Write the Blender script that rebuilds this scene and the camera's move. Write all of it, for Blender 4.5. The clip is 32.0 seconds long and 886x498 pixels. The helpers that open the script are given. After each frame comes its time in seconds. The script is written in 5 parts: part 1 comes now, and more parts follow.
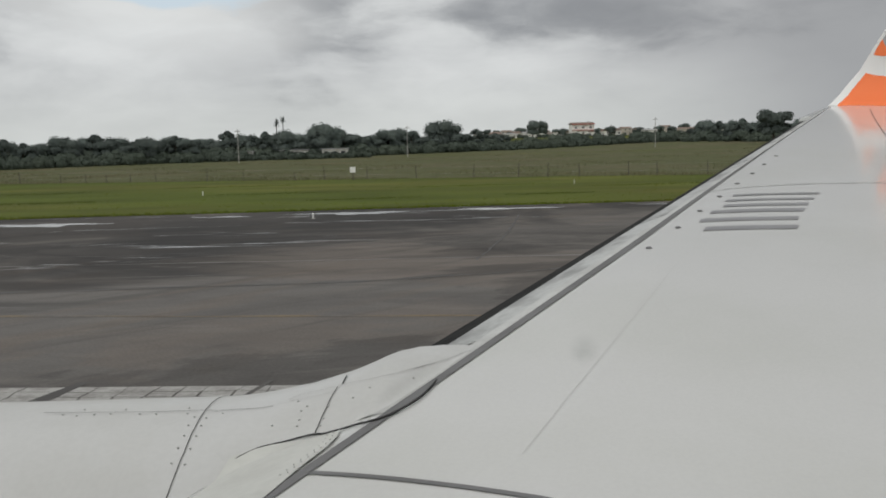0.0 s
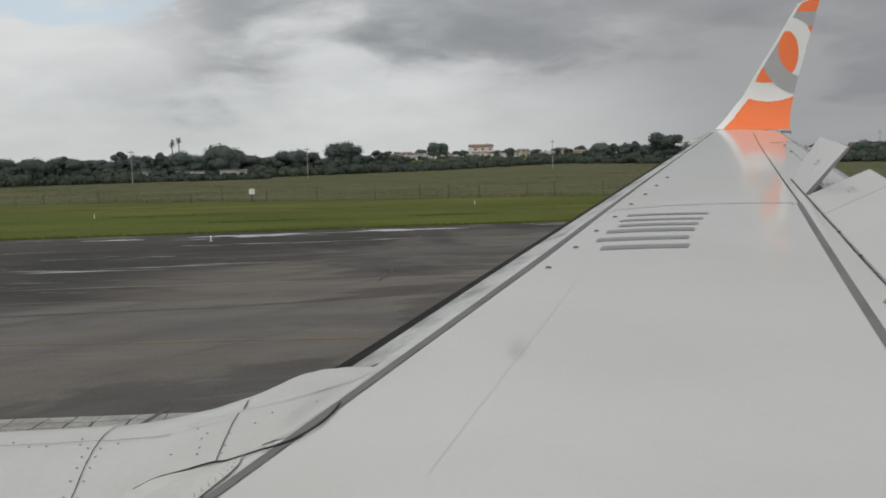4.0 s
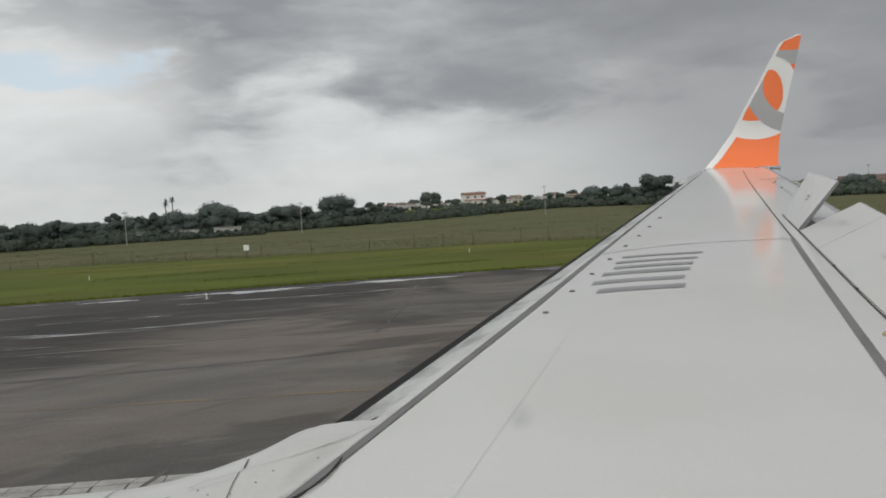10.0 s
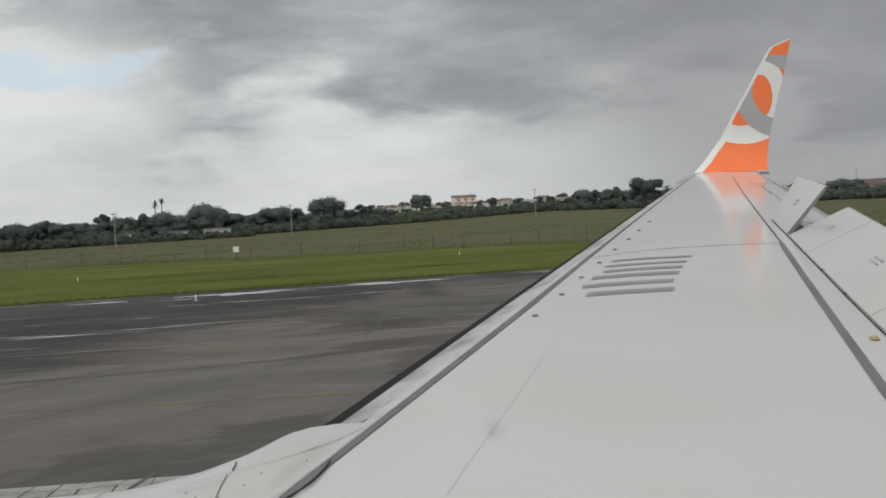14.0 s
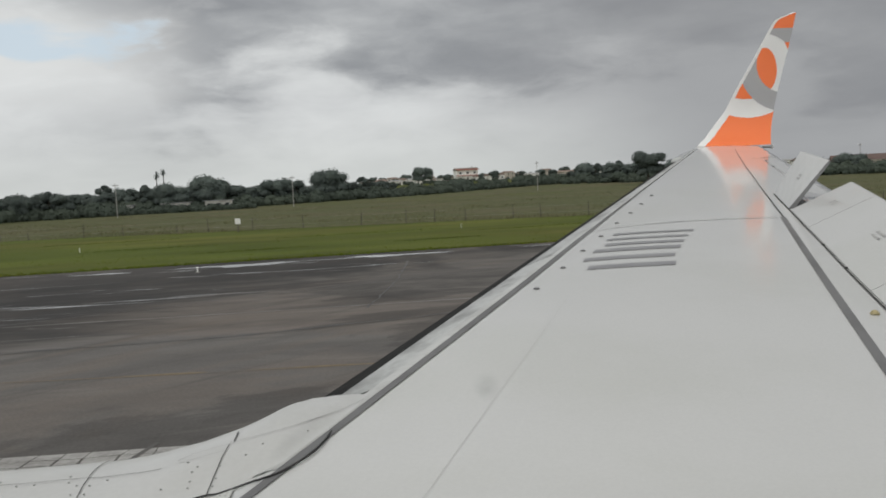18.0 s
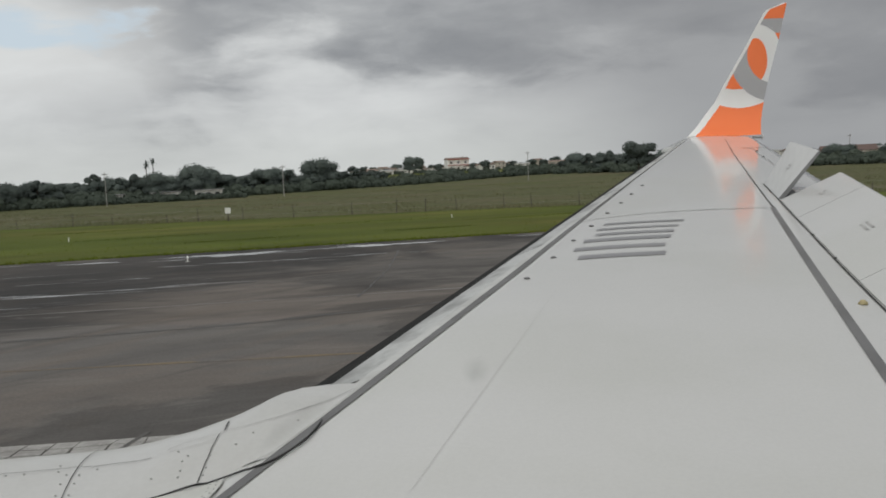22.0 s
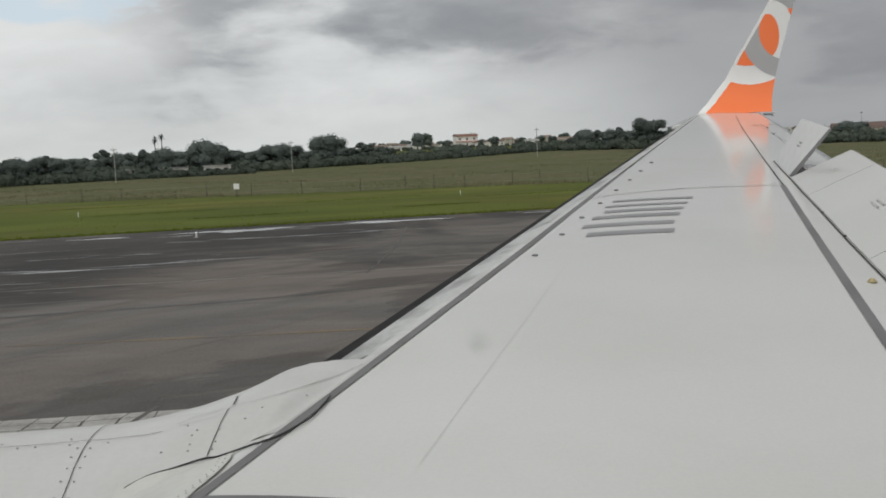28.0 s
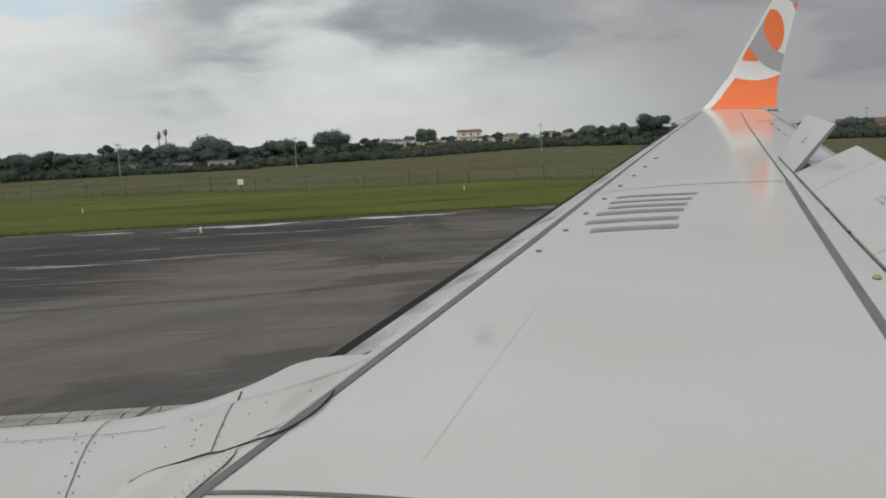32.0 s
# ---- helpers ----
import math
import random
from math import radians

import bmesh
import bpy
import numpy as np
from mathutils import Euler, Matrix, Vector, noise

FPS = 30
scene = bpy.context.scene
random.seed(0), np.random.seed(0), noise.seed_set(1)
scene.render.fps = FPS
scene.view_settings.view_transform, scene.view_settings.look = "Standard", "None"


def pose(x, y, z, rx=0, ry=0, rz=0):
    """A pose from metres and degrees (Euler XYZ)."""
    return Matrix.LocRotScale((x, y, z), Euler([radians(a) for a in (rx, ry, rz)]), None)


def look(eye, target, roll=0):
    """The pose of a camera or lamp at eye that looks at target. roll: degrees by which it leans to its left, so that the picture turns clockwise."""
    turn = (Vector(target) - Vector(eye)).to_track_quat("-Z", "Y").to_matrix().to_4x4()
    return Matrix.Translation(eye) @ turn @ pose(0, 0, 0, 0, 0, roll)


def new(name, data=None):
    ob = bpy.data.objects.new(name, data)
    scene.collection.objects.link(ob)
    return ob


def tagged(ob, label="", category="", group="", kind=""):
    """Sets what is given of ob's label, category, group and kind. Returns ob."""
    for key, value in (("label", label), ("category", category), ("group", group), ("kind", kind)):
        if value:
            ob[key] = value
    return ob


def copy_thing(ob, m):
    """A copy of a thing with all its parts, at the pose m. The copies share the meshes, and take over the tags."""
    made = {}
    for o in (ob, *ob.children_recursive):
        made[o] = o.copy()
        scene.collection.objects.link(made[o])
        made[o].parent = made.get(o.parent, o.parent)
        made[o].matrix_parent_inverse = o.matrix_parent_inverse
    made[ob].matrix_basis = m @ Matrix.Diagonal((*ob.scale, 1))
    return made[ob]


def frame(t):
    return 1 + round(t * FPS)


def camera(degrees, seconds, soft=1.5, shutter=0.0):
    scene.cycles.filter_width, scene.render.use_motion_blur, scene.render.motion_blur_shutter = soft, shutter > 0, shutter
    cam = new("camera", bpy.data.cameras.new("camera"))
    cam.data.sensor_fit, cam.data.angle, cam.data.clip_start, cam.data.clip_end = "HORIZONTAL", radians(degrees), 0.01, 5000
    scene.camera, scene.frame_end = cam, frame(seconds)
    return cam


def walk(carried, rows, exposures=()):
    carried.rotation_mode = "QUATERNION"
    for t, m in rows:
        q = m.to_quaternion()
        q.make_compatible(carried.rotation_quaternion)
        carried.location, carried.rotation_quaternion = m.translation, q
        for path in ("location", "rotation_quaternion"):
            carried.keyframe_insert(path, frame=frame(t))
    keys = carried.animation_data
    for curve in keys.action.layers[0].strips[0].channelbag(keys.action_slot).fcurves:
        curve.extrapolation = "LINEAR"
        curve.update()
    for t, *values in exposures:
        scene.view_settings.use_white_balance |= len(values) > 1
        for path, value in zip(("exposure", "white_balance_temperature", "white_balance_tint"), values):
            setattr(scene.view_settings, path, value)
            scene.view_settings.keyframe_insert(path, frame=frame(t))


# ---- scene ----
cam = camera(52.0, 32.0, soft=1.8)
PATH = [
    (0.0, pose(0.0010, 0.0039, 4.0000, 83.06, 1.44, 3.26)),
    (0.5, pose(0.0000, -0.0000, 4.0006, 83.29, 1.47, 2.39)),
    (1.0, pose(-0.0002, -0.0037, 4.0016, 83.87, 1.40, 0.92)),
    (1.5, pose(-0.0039, -0.0080, 4.0004, 84.60, 1.49, -1.34)),
    (2.0, pose(-0.0052, -0.0121, 4.0010, 84.75, 1.54, -2.17)),
    (2.5, pose(-0.0046, -0.0106, 4.0010, 84.82, 1.88, -2.77)),
    (3.0, pose(-0.0046, -0.0094, 4.0007, 84.74, 1.23, -2.78)),
    (3.5, pose(-0.0044, -0.0080, 4.0002, 84.53, 1.29, -3.05)),
    (5.5, pose(0.0007, -0.0026, 4.0018, 82.95, 1.74, -2.14)),
    (6.0, pose(-0.0011, -0.0023, 4.0009, 82.55, 1.88, -1.94)),
    (6.5, pose(-0.0011, -0.0023, 4.0015, 82.88, 2.21, -2.07)),
    (7.0, pose(-0.0029, -0.0015, 4.0000, 84.18, 2.41, -2.36)),
    (7.5, pose(-0.0030, -0.0015, 4.0003, 84.99, 2.30, -2.54)),
    (8.0, pose(-0.0030, -0.0014, 4.0007, 86.14, 2.72, -2.90)),
    (8.5, pose(-0.0030, -0.0014, 4.0008, 86.93, 2.91, -3.26)),
    (9.0, pose(-0.0028, -0.0014, 4.0013, 87.14, 3.32, -3.39)),
    (9.5, pose(-0.0030, -0.0021, 4.0014, 87.34, 3.28, -3.71)),
    (10.0, pose(-0.0029, -0.0026, 4.0018, 87.31, 3.50, -3.40)),
    (10.5, pose(-0.0026, -0.0027, 4.0021, 87.37, 4.02, -3.45)),
    (11.0, pose(-0.0024, -0.0031, 4.0023, 87.34, 4.10, -3.55)),
    (11.5, pose(-0.0027, -0.0034, 4.0026, 88.13, 3.61, -3.97)),
    (12.0, pose(-0.0022, -0.0036, 4.0029, 87.95, 3.61, -4.07)),
    (12.5, pose(-0.0022, -0.0039, 4.0030, 88.02, 3.51, -4.18)),
    (13.0, pose(-0.0017, -0.0040, 4.0034, 88.01, 3.60, -4.04)),
    (13.5, pose(-0.0018, -0.0046, 4.0033, 87.81, 3.43, -4.00)),
    (14.0, pose(-0.0016, -0.0051, 4.0032, 87.44, 3.21, -4.01)),
    (14.5, pose(-0.0015, -0.0056, 4.0031, 87.30, 3.23, -4.00)),
    (16.5, pose(-0.0013, -0.0076, 4.0026, 86.34, 3.02, -4.40)),
    (17.0, pose(-0.0012, -0.0080, 4.0026, 86.15, 2.85, -4.22)),
    (17.5, pose(-0.0011, -0.0062, 4.0019, 85.99, 2.87, -4.26)),
    (18.0, pose(-0.0007, -0.0042, 4.0014, 85.74, 2.93, -3.89)),
    (18.5, pose(-0.0010, -0.0025, 4.0005, 85.45, 2.65, -3.78)),
    (19.0, pose(-0.0000, 0.0000, 4.0000, 85.40, 2.80, -4.00)),
    (19.5, pose(-0.0001, -0.0006, 4.0002, 85.29, 2.63, -3.96)),
    (20.0, pose(0.0001, -0.0011, 4.0004, 85.25, 2.51, -4.16)),
    (20.5, pose(0.0000, -0.0018, 4.0006, 85.01, 2.59, -3.98)),
    (21.0, pose(-0.0000, -0.0024, 4.0006, 85.16, 2.80, -4.36)),
    (21.5, pose(0.0002, -0.0028, 4.0009, 84.97, 2.84, -4.35)),
    (22.0, pose(-0.0006, -0.0039, 4.0008, 85.06, 2.80, -4.47)),
    (22.5, pose(-0.0003, -0.0045, 4.0011, 84.89, 2.79, -4.29)),
    (23.0, pose(-0.0004, -0.0050, 4.0011, 84.59, 2.93, -4.14)),
    (23.5, pose(-0.0005, -0.0051, 4.0010, 84.67, 2.99, -4.26)),
    (24.0, pose(-0.0002, -0.0050, 4.0011, 84.45, 3.10, -3.98)),
    (24.5, pose(-0.0007, -0.0053, 4.0009, 84.42, 3.13, -4.27)),
    (26.5, pose(-0.0005, -0.0054, 4.0007, 83.92, 3.04, -3.96)),
    (27.0, pose(-0.0001, -0.0053, 4.0008, 83.70, 2.91, -3.70)),
    (27.5, pose(-0.0003, -0.0054, 4.0007, 83.79, 2.93, -3.39)),
    (28.0, pose(-0.0002, -0.0054, 4.0006, 83.61, 2.64, -3.93)),
    (28.5, pose(-0.0006, -0.0058, 4.0003, 83.58, 2.67, -3.88)),
    (29.0, pose(-0.0003, -0.0058, 4.0006, 83.32, 2.54, -3.68)),
    (29.5, pose(-0.0007, -0.0060, 4.0003, 83.45, 2.65, -3.67)),
    (30.0, pose(-0.0005, -0.0061, 4.0005, 83.34, 2.57, -3.50)),
    (30.5, pose(-0.0004, -0.0056, 4.0004, 83.49, 2.44, -3.81)),
    (31.0, pose(-0.0007, -0.0054, 4.0003, 83.44, 2.58, -3.67)),
    (31.5, pose(-0.0008, -0.0052, 4.0002, 83.38, 2.54, -3.38)),
    (32.0, pose(-0.0004, -0.0046, 4.0002, 83.35, 2.61, -3.68)),
]
# the film's own slow changes of exposure, in stops
EXPOSURES = [(0.0, -0.02), (3.0, -0.06), (7.0, -0.05), (9.0, 0.0), (13.0, 0.03), (17.0, 0.01), (20.0, -0.04), (22.0, -0.07), (24.0, 0.0), (27.0, 0.06), (29.0, -0.02), (32.0, -0.04)]
walk(cam, PATH, EXPOSURES)


# ---- sky and light ----
def build_world():
    w = bpy.data.worlds.new("overcast_sky")
    scene.world = w
    w.use_nodes = True
    nt = w.node_tree
    N, L = nt.nodes, nt.links
    N.clear()

    def math_node(op, a, b=None, clamp=False):
        n = N.new("ShaderNodeMath")
        n.operation, n.use_clamp = op, clamp
        for i, v in enumerate((a, b)):
            if v is None:
                continue
            if isinstance(v, (int, float)):
                n.inputs[i].default_value = v
            else:
                L.new(v, n.inputs[i])
        return n.outputs[0]

    def mix(fac, a, b):
        n = N.new("ShaderNodeMix")
        n.data_type = "RGBA"
        if isinstance(fac, (int, float)):
            n.inputs[0].default_value = fac
        else:
            L.new(fac, n.inputs[0])
        for i, v in ((6, a), (7, b)):
            if isinstance(v, tuple):
                n.inputs[i].default_value = (*v, 1)
            else:
                L.new(v, n.inputs[i])
        return n.outputs[2]

    def smooth(v, lo, hi):
        n = N.new("ShaderNodeMapRange")
        n.interpolation_type = "SMOOTHSTEP"
        L.new(v, n.inputs[0])
        n.inputs[1].default_value, n.inputs[2].default_value = lo, hi
        return n.outputs[0]

    tc = N.new("ShaderNodeTexCoord")
    sep = N.new("ShaderNodeSeparateXYZ")
    L.new(tc.outputs["Generated"], sep.inputs[0])
    x, y, z = sep.outputs
    # cumulus: directions flattened in height, so that the heaps lie wide, and stirred by a coarse noise
    flat = N.new("ShaderNodeMapping")
    flat.inputs["Scale"].default_value = (1.0, 1.0, 2.9)
    L.new(tc.outputs["Generated"], flat.inputs[0])
    stir = N.new("ShaderNodeTexNoise")
    L.new(flat.outputs[0], stir.inputs["Vector"])
    stir.inputs["Scale"].default_value, stir.inputs["Detail"].default_value = 5.0, 4
    push = N.new("ShaderNodeVectorMath")
    push.operation = "MULTIPLY_ADD"
    L.new(stir.outputs["Color"], push.inputs[0])
    push.inputs[1].default_value = (0.11, 0.11, 0.11)
    L.new(flat.outputs[0], push.inputs[2])

    def noise_tex(scale, detail, rough, off):
        mp = N.new("ShaderNodeMapping")
        mp.inputs["Location"].default_value = off
        L.new(push.outputs[0], mp.inputs[0])
        n = N.new("ShaderNodeTexNoise")
        L.new(mp.outputs[0], n.inputs["Vector"])
        n.inputs["Scale"].default_value, n.inputs["Detail"].default_value, n.inputs["Roughness"].default_value = scale, detail, rough
        return n.outputs[0]

    mass = math_node("SUBTRACT", noise_tex(2.6, 3, 0.45, (CLOUD_X, CLOUD_Y, 0)), 0.5)
    puff = noise_tex(5.5, 8, 0.54, (4.1, 2.2, 0))
    heap = math_node("SUBTRACT", puff, 0.5)
    # bright under the ragged lower edge of the deck, grey above it
    edge = math_node("ADD", z, math_node("MULTIPLY", math_node("ADD", mass, math_node("MULTIPLY", heap, 0.5)), -0.55))
    edge = math_node("ADD", edge, math_node("MULTIPLY", x, 0.06))
    deck = smooth(edge, 0.075, 0.165)
    level = math_node("ADD", math_node("MULTIPLY", deck, -0.185), 0.650)
    level = math_node("ADD", level, math_node("MULTIPLY", heap, 0.68))
    level = math_node("ADD", level, math_node("MULTIPLY", mass, 0.38))
    level = math_node("MINIMUM", math_node("MAXIMUM", level, 0.34), 0.82)
    cloud = mix(smooth(level, 0.20, 0.90), (0.252, 0.266, 0.288), (0.812, 0.832, 0.832))
    # rain-dark side behind the wing tip
    aft = smooth(x, -0.02, 0.36)
    rain = mix(smooth(level, 0.30, 0.70), (0.278, 0.286, 0.302), (0.335, 0.343, 0.357))
    cloud = mix(math_node("MULTIPLY", aft, 0.85), cloud, rain)
    # pale strip over the horizon
    strip = smooth(z, 0.095, 0.0)
    strip = math_node("MULTIPLY", strip, math_node("SUBTRACT", 1.0, math_node("MULTIPLY", smooth(x, 0.12, 0.38), 0.95)))
    cloud = mix(math_node("MULTIPLY", strip, 0.70), cloud, (0.685, 0.71, 0.69))
    # thinner, brighter cloud high overhead
    cloud = mix(smooth(z, 0.34, 0.75), cloud, (0.78, 0.79, 0.78))
    # unseen inboard side of the sky (y < 0) brightened to light the winglet
    cloud = mix(math_node("MULTIPLY", smooth(y, 0.2, -0.8), 0.75), cloud, (1.30, 1.30, 1.27))
    # clear sky through a gap ahead of the wing
    sky = N.new("ShaderNodeTexSky")
    sky.sky_type, sky.sun_disc = "NISHITA", False
    sky.sun_elevation, sky.sun_rotation = radians(53), radians(240)
    sky_dim = mix(1.0, (0, 0, 0), sky.outputs[0])
    mul = N.new("ShaderNodeVectorMath")
    mul.operation = "SCALE"
    L.new(sky_dim, mul.inputs[0])
    mul.inputs["Scale"].default_value = 0.10
    off = N.new("ShaderNodeVectorMath")
    off.operation = "SUBTRACT"
    L.new(tc.outputs["Generated"], off.inputs[0])
    off.inputs[1].default_value = (-0.345, 0.920, 0.152)
    wide = N.new("ShaderNodeVectorMath")
    wide.operation = "MULTIPLY"
    L.new(off.outputs[0], wide.inputs[0])
    wide.inputs[1].default_value = (0.75, 0.75, 1.6)
    span = N.new("ShaderNodeVectorMath")
    span.operation = "LENGTH"
    L.new(wide.outputs[0], span.inputs[0])
    wob = math_node("ADD", span.outputs["Value"], math_node("MULTIPLY", heap, 0.30))
    # the cloud round the gap is thin and bright
    cloud = mix(math_node("MULTIPLY", smooth(wob, 0.13, 0.04), 0.6), cloud, (0.80, 0.81, 0.80))
    hole = smooth(wob, 0.075, 0.035)
    gap = mix(0.75, mul.outputs[0], (0.74, 0.86, 0.95))
    col = mix(math_node("MULTIPLY", hole, 0.85), cloud, gap)
    bg = N.new("ShaderNodeBackground")
    L.new(col, bg.inputs[0])
    bg.inputs[1].default_value = SKY_STRENGTH
    out = N.new("ShaderNodeOutputWorld")
    L.new(bg.outputs[0], out.inputs[0])


SKY_STRENGTH = 0.905
CLOUD_X, CLOUD_Y = 2.0, 3.0
build_world()
sun_data = bpy.data.lights.new("sun", "SUN")
sun_data.energy, sun_data.angle, sun_data.color = 0.6, radians(25), (1.0, 0.97, 0.92)
sun = new("sun", sun_data)
sun.matrix_world = look((-38, -14, 60), (0, 8, 0))


# ---- materials ----
def material(name, base, rough=0.5, metal=0.0, dirt=None, dirt_scale=1.0, dirt_amount=0.5, fine=0.0, fine_scale=30.0,
             bump=0.0, bump_scale=40.0, rough_var=0.0, vary=0.0, stretch=(1, 1, 1), coat=0.0, spec=0.5):
    """Principled paint, metal or earth with stains at one scale, grain at another, and relief."""
    m = bpy.data.materials.new(name)
    m.use_nodes = True
    nt = m.node_tree
    N, L = nt.nodes, nt.links
    b = N["Principled BSDF"]
    b.inputs["Roughness"].default_value, b.inputs["Metallic"].default_value = rough, metal
    b.inputs["Coat Weight"].default_value, b.inputs["Specular IOR Level"].default_value = coat, spec
    tc, mp = N.new("ShaderNodeTexCoord"), N.new("ShaderNodeMapping")
    L.new(tc.outputs["Object"], mp.inputs[0])
    mp.inputs["Scale"].default_value = stretch

    def noise_at(scale, detail=5, rough_=0.55):
        n = N.new("ShaderNodeTexNoise")
        L.new(mp.outputs[0], n.inputs["Vector"])
        n.inputs["Scale"].default_value, n.inputs["Detail"].default_value, n.inputs["Roughness"].default_value = scale, detail, rough_
        return n.outputs[0]

    def ranged(v, lo, hi, a=0.0, b_=1.0):
        n = N.new("ShaderNodeMapRange")
        n.interpolation_type = "SMOOTHSTEP"
        L.new(v, n.inputs[0])
        for i, q in enumerate((lo, hi, a, b_)):
            n.inputs[i + 1].default_value = q
        return n.outputs[0]

    def blend(fac, a, c):
        n = N.new("ShaderNodeMix")
        n.data_type = "RGBA"
        L.new(fac, n.inputs[0])
        for i, v in ((6, a), (7, c)):
            if isinstance(v, tuple):
                n.inputs[i].default_value = (*v, 1)
            else:
                L.new(v, n.inputs[i])
        return n.outputs[2]

    col = base
    if dirt:
        n1 = noise_at(dirt_scale)
        col = blend(ranged(n1, 0.42, 0.68, 0.0, dirt_amount), col, dirt)
        if rough_var:
            L.new(ranged(n1, 0.35, 0.65, rough, rough + rough_var), b.inputs["Roughness"])
    if fine:
        n2 = noise_at(fine_scale, 3)
        dark = tuple(c * (1 - fine) for c in base)
        light = tuple(min(1, c * (1 + fine)) for c in base)
        n = N.new("ShaderNodeMix")
        n.data_type, n.blend_type = "RGBA", "MULTIPLY"
        n.inputs[0].default_value = 1.0
        g = blend(ranged(n2, 0.3, 0.7), (1 - fine,) * 3, (1 + fine,) * 3)
        if isinstance(col, tuple):
            n.inputs[6].default_value = (*col, 1)
        else:
            L.new(col, n.inputs[6])
        L.new(g, n.inputs[7])
        col = n.outputs[2]
    if vary:
        oi = N.new("ShaderNodeObjectInfo")
        n = N.new("ShaderNodeMix")
        n.data_type, n.blend_type = "RGBA", "MULTIPLY"
        n.inputs[0].default_value = 1.0
        if isinstance(col, tuple):
            n.inputs[6].default_value = (*col, 1)
        else:
            L.new(col, n.inputs[6])
        mr = N.new("ShaderNodeMapRange")
        L.new(oi.outputs["Random"], mr.inputs[0])
        mr.inputs[3].default_value, mr.inputs[4].default_value = 1 - vary, 1 + vary
        L.new(mr.outputs[0], n.inputs[7])
        col = n.outputs[2]
    if isinstance(col, tuple):
        b.inputs["Base Color"].default_value = (*col, 1)
    else:
        L.new(col, b.inputs["Base Color"])
    if bump:
        bn = N.new("ShaderNodeBump")
        bn.inputs["Strength"].default_value = bump
        bn.inputs["Distance"].default_value = 0.02
        L.new(noise_at(bump_scale, 4), bn.inputs["Height"])
        L.new(bn.outputs[0], b.inputs["Normal"])
    return m


WHITE = material("white_wing_paint", (0.58, 0.582, 0.574), 0.085, dirt=(0.52, 0.525, 0.50), dirt_scale=0.55, dirt_amount=0.6, fine=0.015, fine_scale=60, rough_var=0.06)
NACELLE_PAINT = material("white_nacelle_paint", (0.53, 0.533, 0.525), 0.30, dirt=(0.465, 0.465, 0.445), dirt_scale=1.6, dirt_amount=0.5, fine=0.02, fine_scale=40, rough_var=0.1)
LIGHT_GREY_LENS = material("grey_glazed_lens", (0.42, 0.43, 0.42), 0.18, dirt=(0.30, 0.31, 0.30), dirt_scale=5, dirt_amount=0.5)
BELLY_BOUNCE_CUT = material("bounce_cutting_belly_grey", (0.26, 0.26, 0.27), 0.45, dirt=(0.20, 0.20, 0.20), dirt_scale=0.8, dirt_amount=0.6)
CREAM_PAINT = material("cream_root_skin_paint", (0.54, 0.545, 0.515), 0.45, dirt=(0.45, 0.45, 0.425), dirt_scale=3, dirt_amount=0.6, fine=0.03, fine_scale=25)
SLAT_METAL = material("satin_slat_metal", (0.51, 0.52, 0.51), 0.38, 0.25, dirt=(0.17, 0.17, 0.165), dirt_scale=2.6, dirt_amount=0.85, fine=0.08, fine_scale=20, stretch=(1.2, 0.7, 1))
SLAT_EDGE = material("stained_slat_lip", (0.53, 0.535, 0.52), 0.4, dirt=(0.36, 0.36, 0.345), dirt_scale=1.7, dirt_amount=0.8, fine=0.05, fine_scale=20)
# near-black colour stands in for shade and dark reflection on the slat nose
NOSE_SHADE = material("shade_dark_leading_edge", (0.018, 0.018, 0.018), 0.6, 0.0, dirt=(0.034, 0.034, 0.032), dirt_scale=3, dirt_amount=0.6, spec=0.02)
GREY_STRIPE = material("grey_stripe_paint", (0.165, 0.165, 0.168), 0.6, spec=0.25, dirt=(0.115, 0.115, 0.115), dirt_scale=2.0, dirt_amount=0.6)
MARK_GREY = material("grey_marking_paint", (0.22, 0.22, 0.23), 0.45, dirt=(0.27, 0.27, 0.28), dirt_scale=3.0, dirt_amount=0.5)
SEAM = material("dark_panel_seam", (0.05, 0.05, 0.05), 0.9, dirt=(0.12, 0.12, 0.115), dirt_scale=4, dirt_amount=0.6, spec=0.05)
RIVET_GREY = material("dull_rivet_heads", (0.44, 0.44, 0.43), 0.6, dirt=(0.16, 0.16, 0.16), dirt_scale=5, dirt_amount=0.8)
SKIN_SEAM = material("hairline_skin_seam", (0.50, 0.50, 0.49), 0.2, dirt=(0.56, 0.56, 0.55), dirt_scale=1.2, dirt_amount=0.95)
FAINT_SEAM = material("faint_panel_seam", (0.46, 0.46, 0.45), 0.6, dirt=(0.56, 0.56, 0.55), dirt_scale=2.5, dirt_amount=0.9)
ORANGE = material("orange_livery_paint", (0.95, 0.205, 0.055), 0.4, dirt=(0.91, 0.185, 0.045), dirt_scale=2, dirt_amount=0.5)
LIVERY_GREY = material("grey_livery_paint", (0.40, 0.40, 0.41), 0.3, dirt=(0.36, 0.36, 0.37), dirt_scale=2, dirt_amount=0.5)
WINGLET_WHITE = material("bright_white_winglet_paint", (0.80, 0.80, 0.79), 0.3, dirt=(0.74, 0.74, 0.72), dirt_scale=1.2, dirt_amount=0.5)
# grey puts the underside's shade into the colour; dark end ribs share it
UNDERSIDE_SHADE = material("shade_grey_underside", (0.20, 0.20, 0.205), 0.45, dirt=(0.25, 0.25, 0.25), dirt_scale=1, dirt_amount=0.5)
BAY_SHADE = material("painted_bay_shade", (0.06, 0.06, 0.06), 0.7, dirt=(0.12, 0.12, 0.11), dirt_scale=5, dirt_amount=0.6)
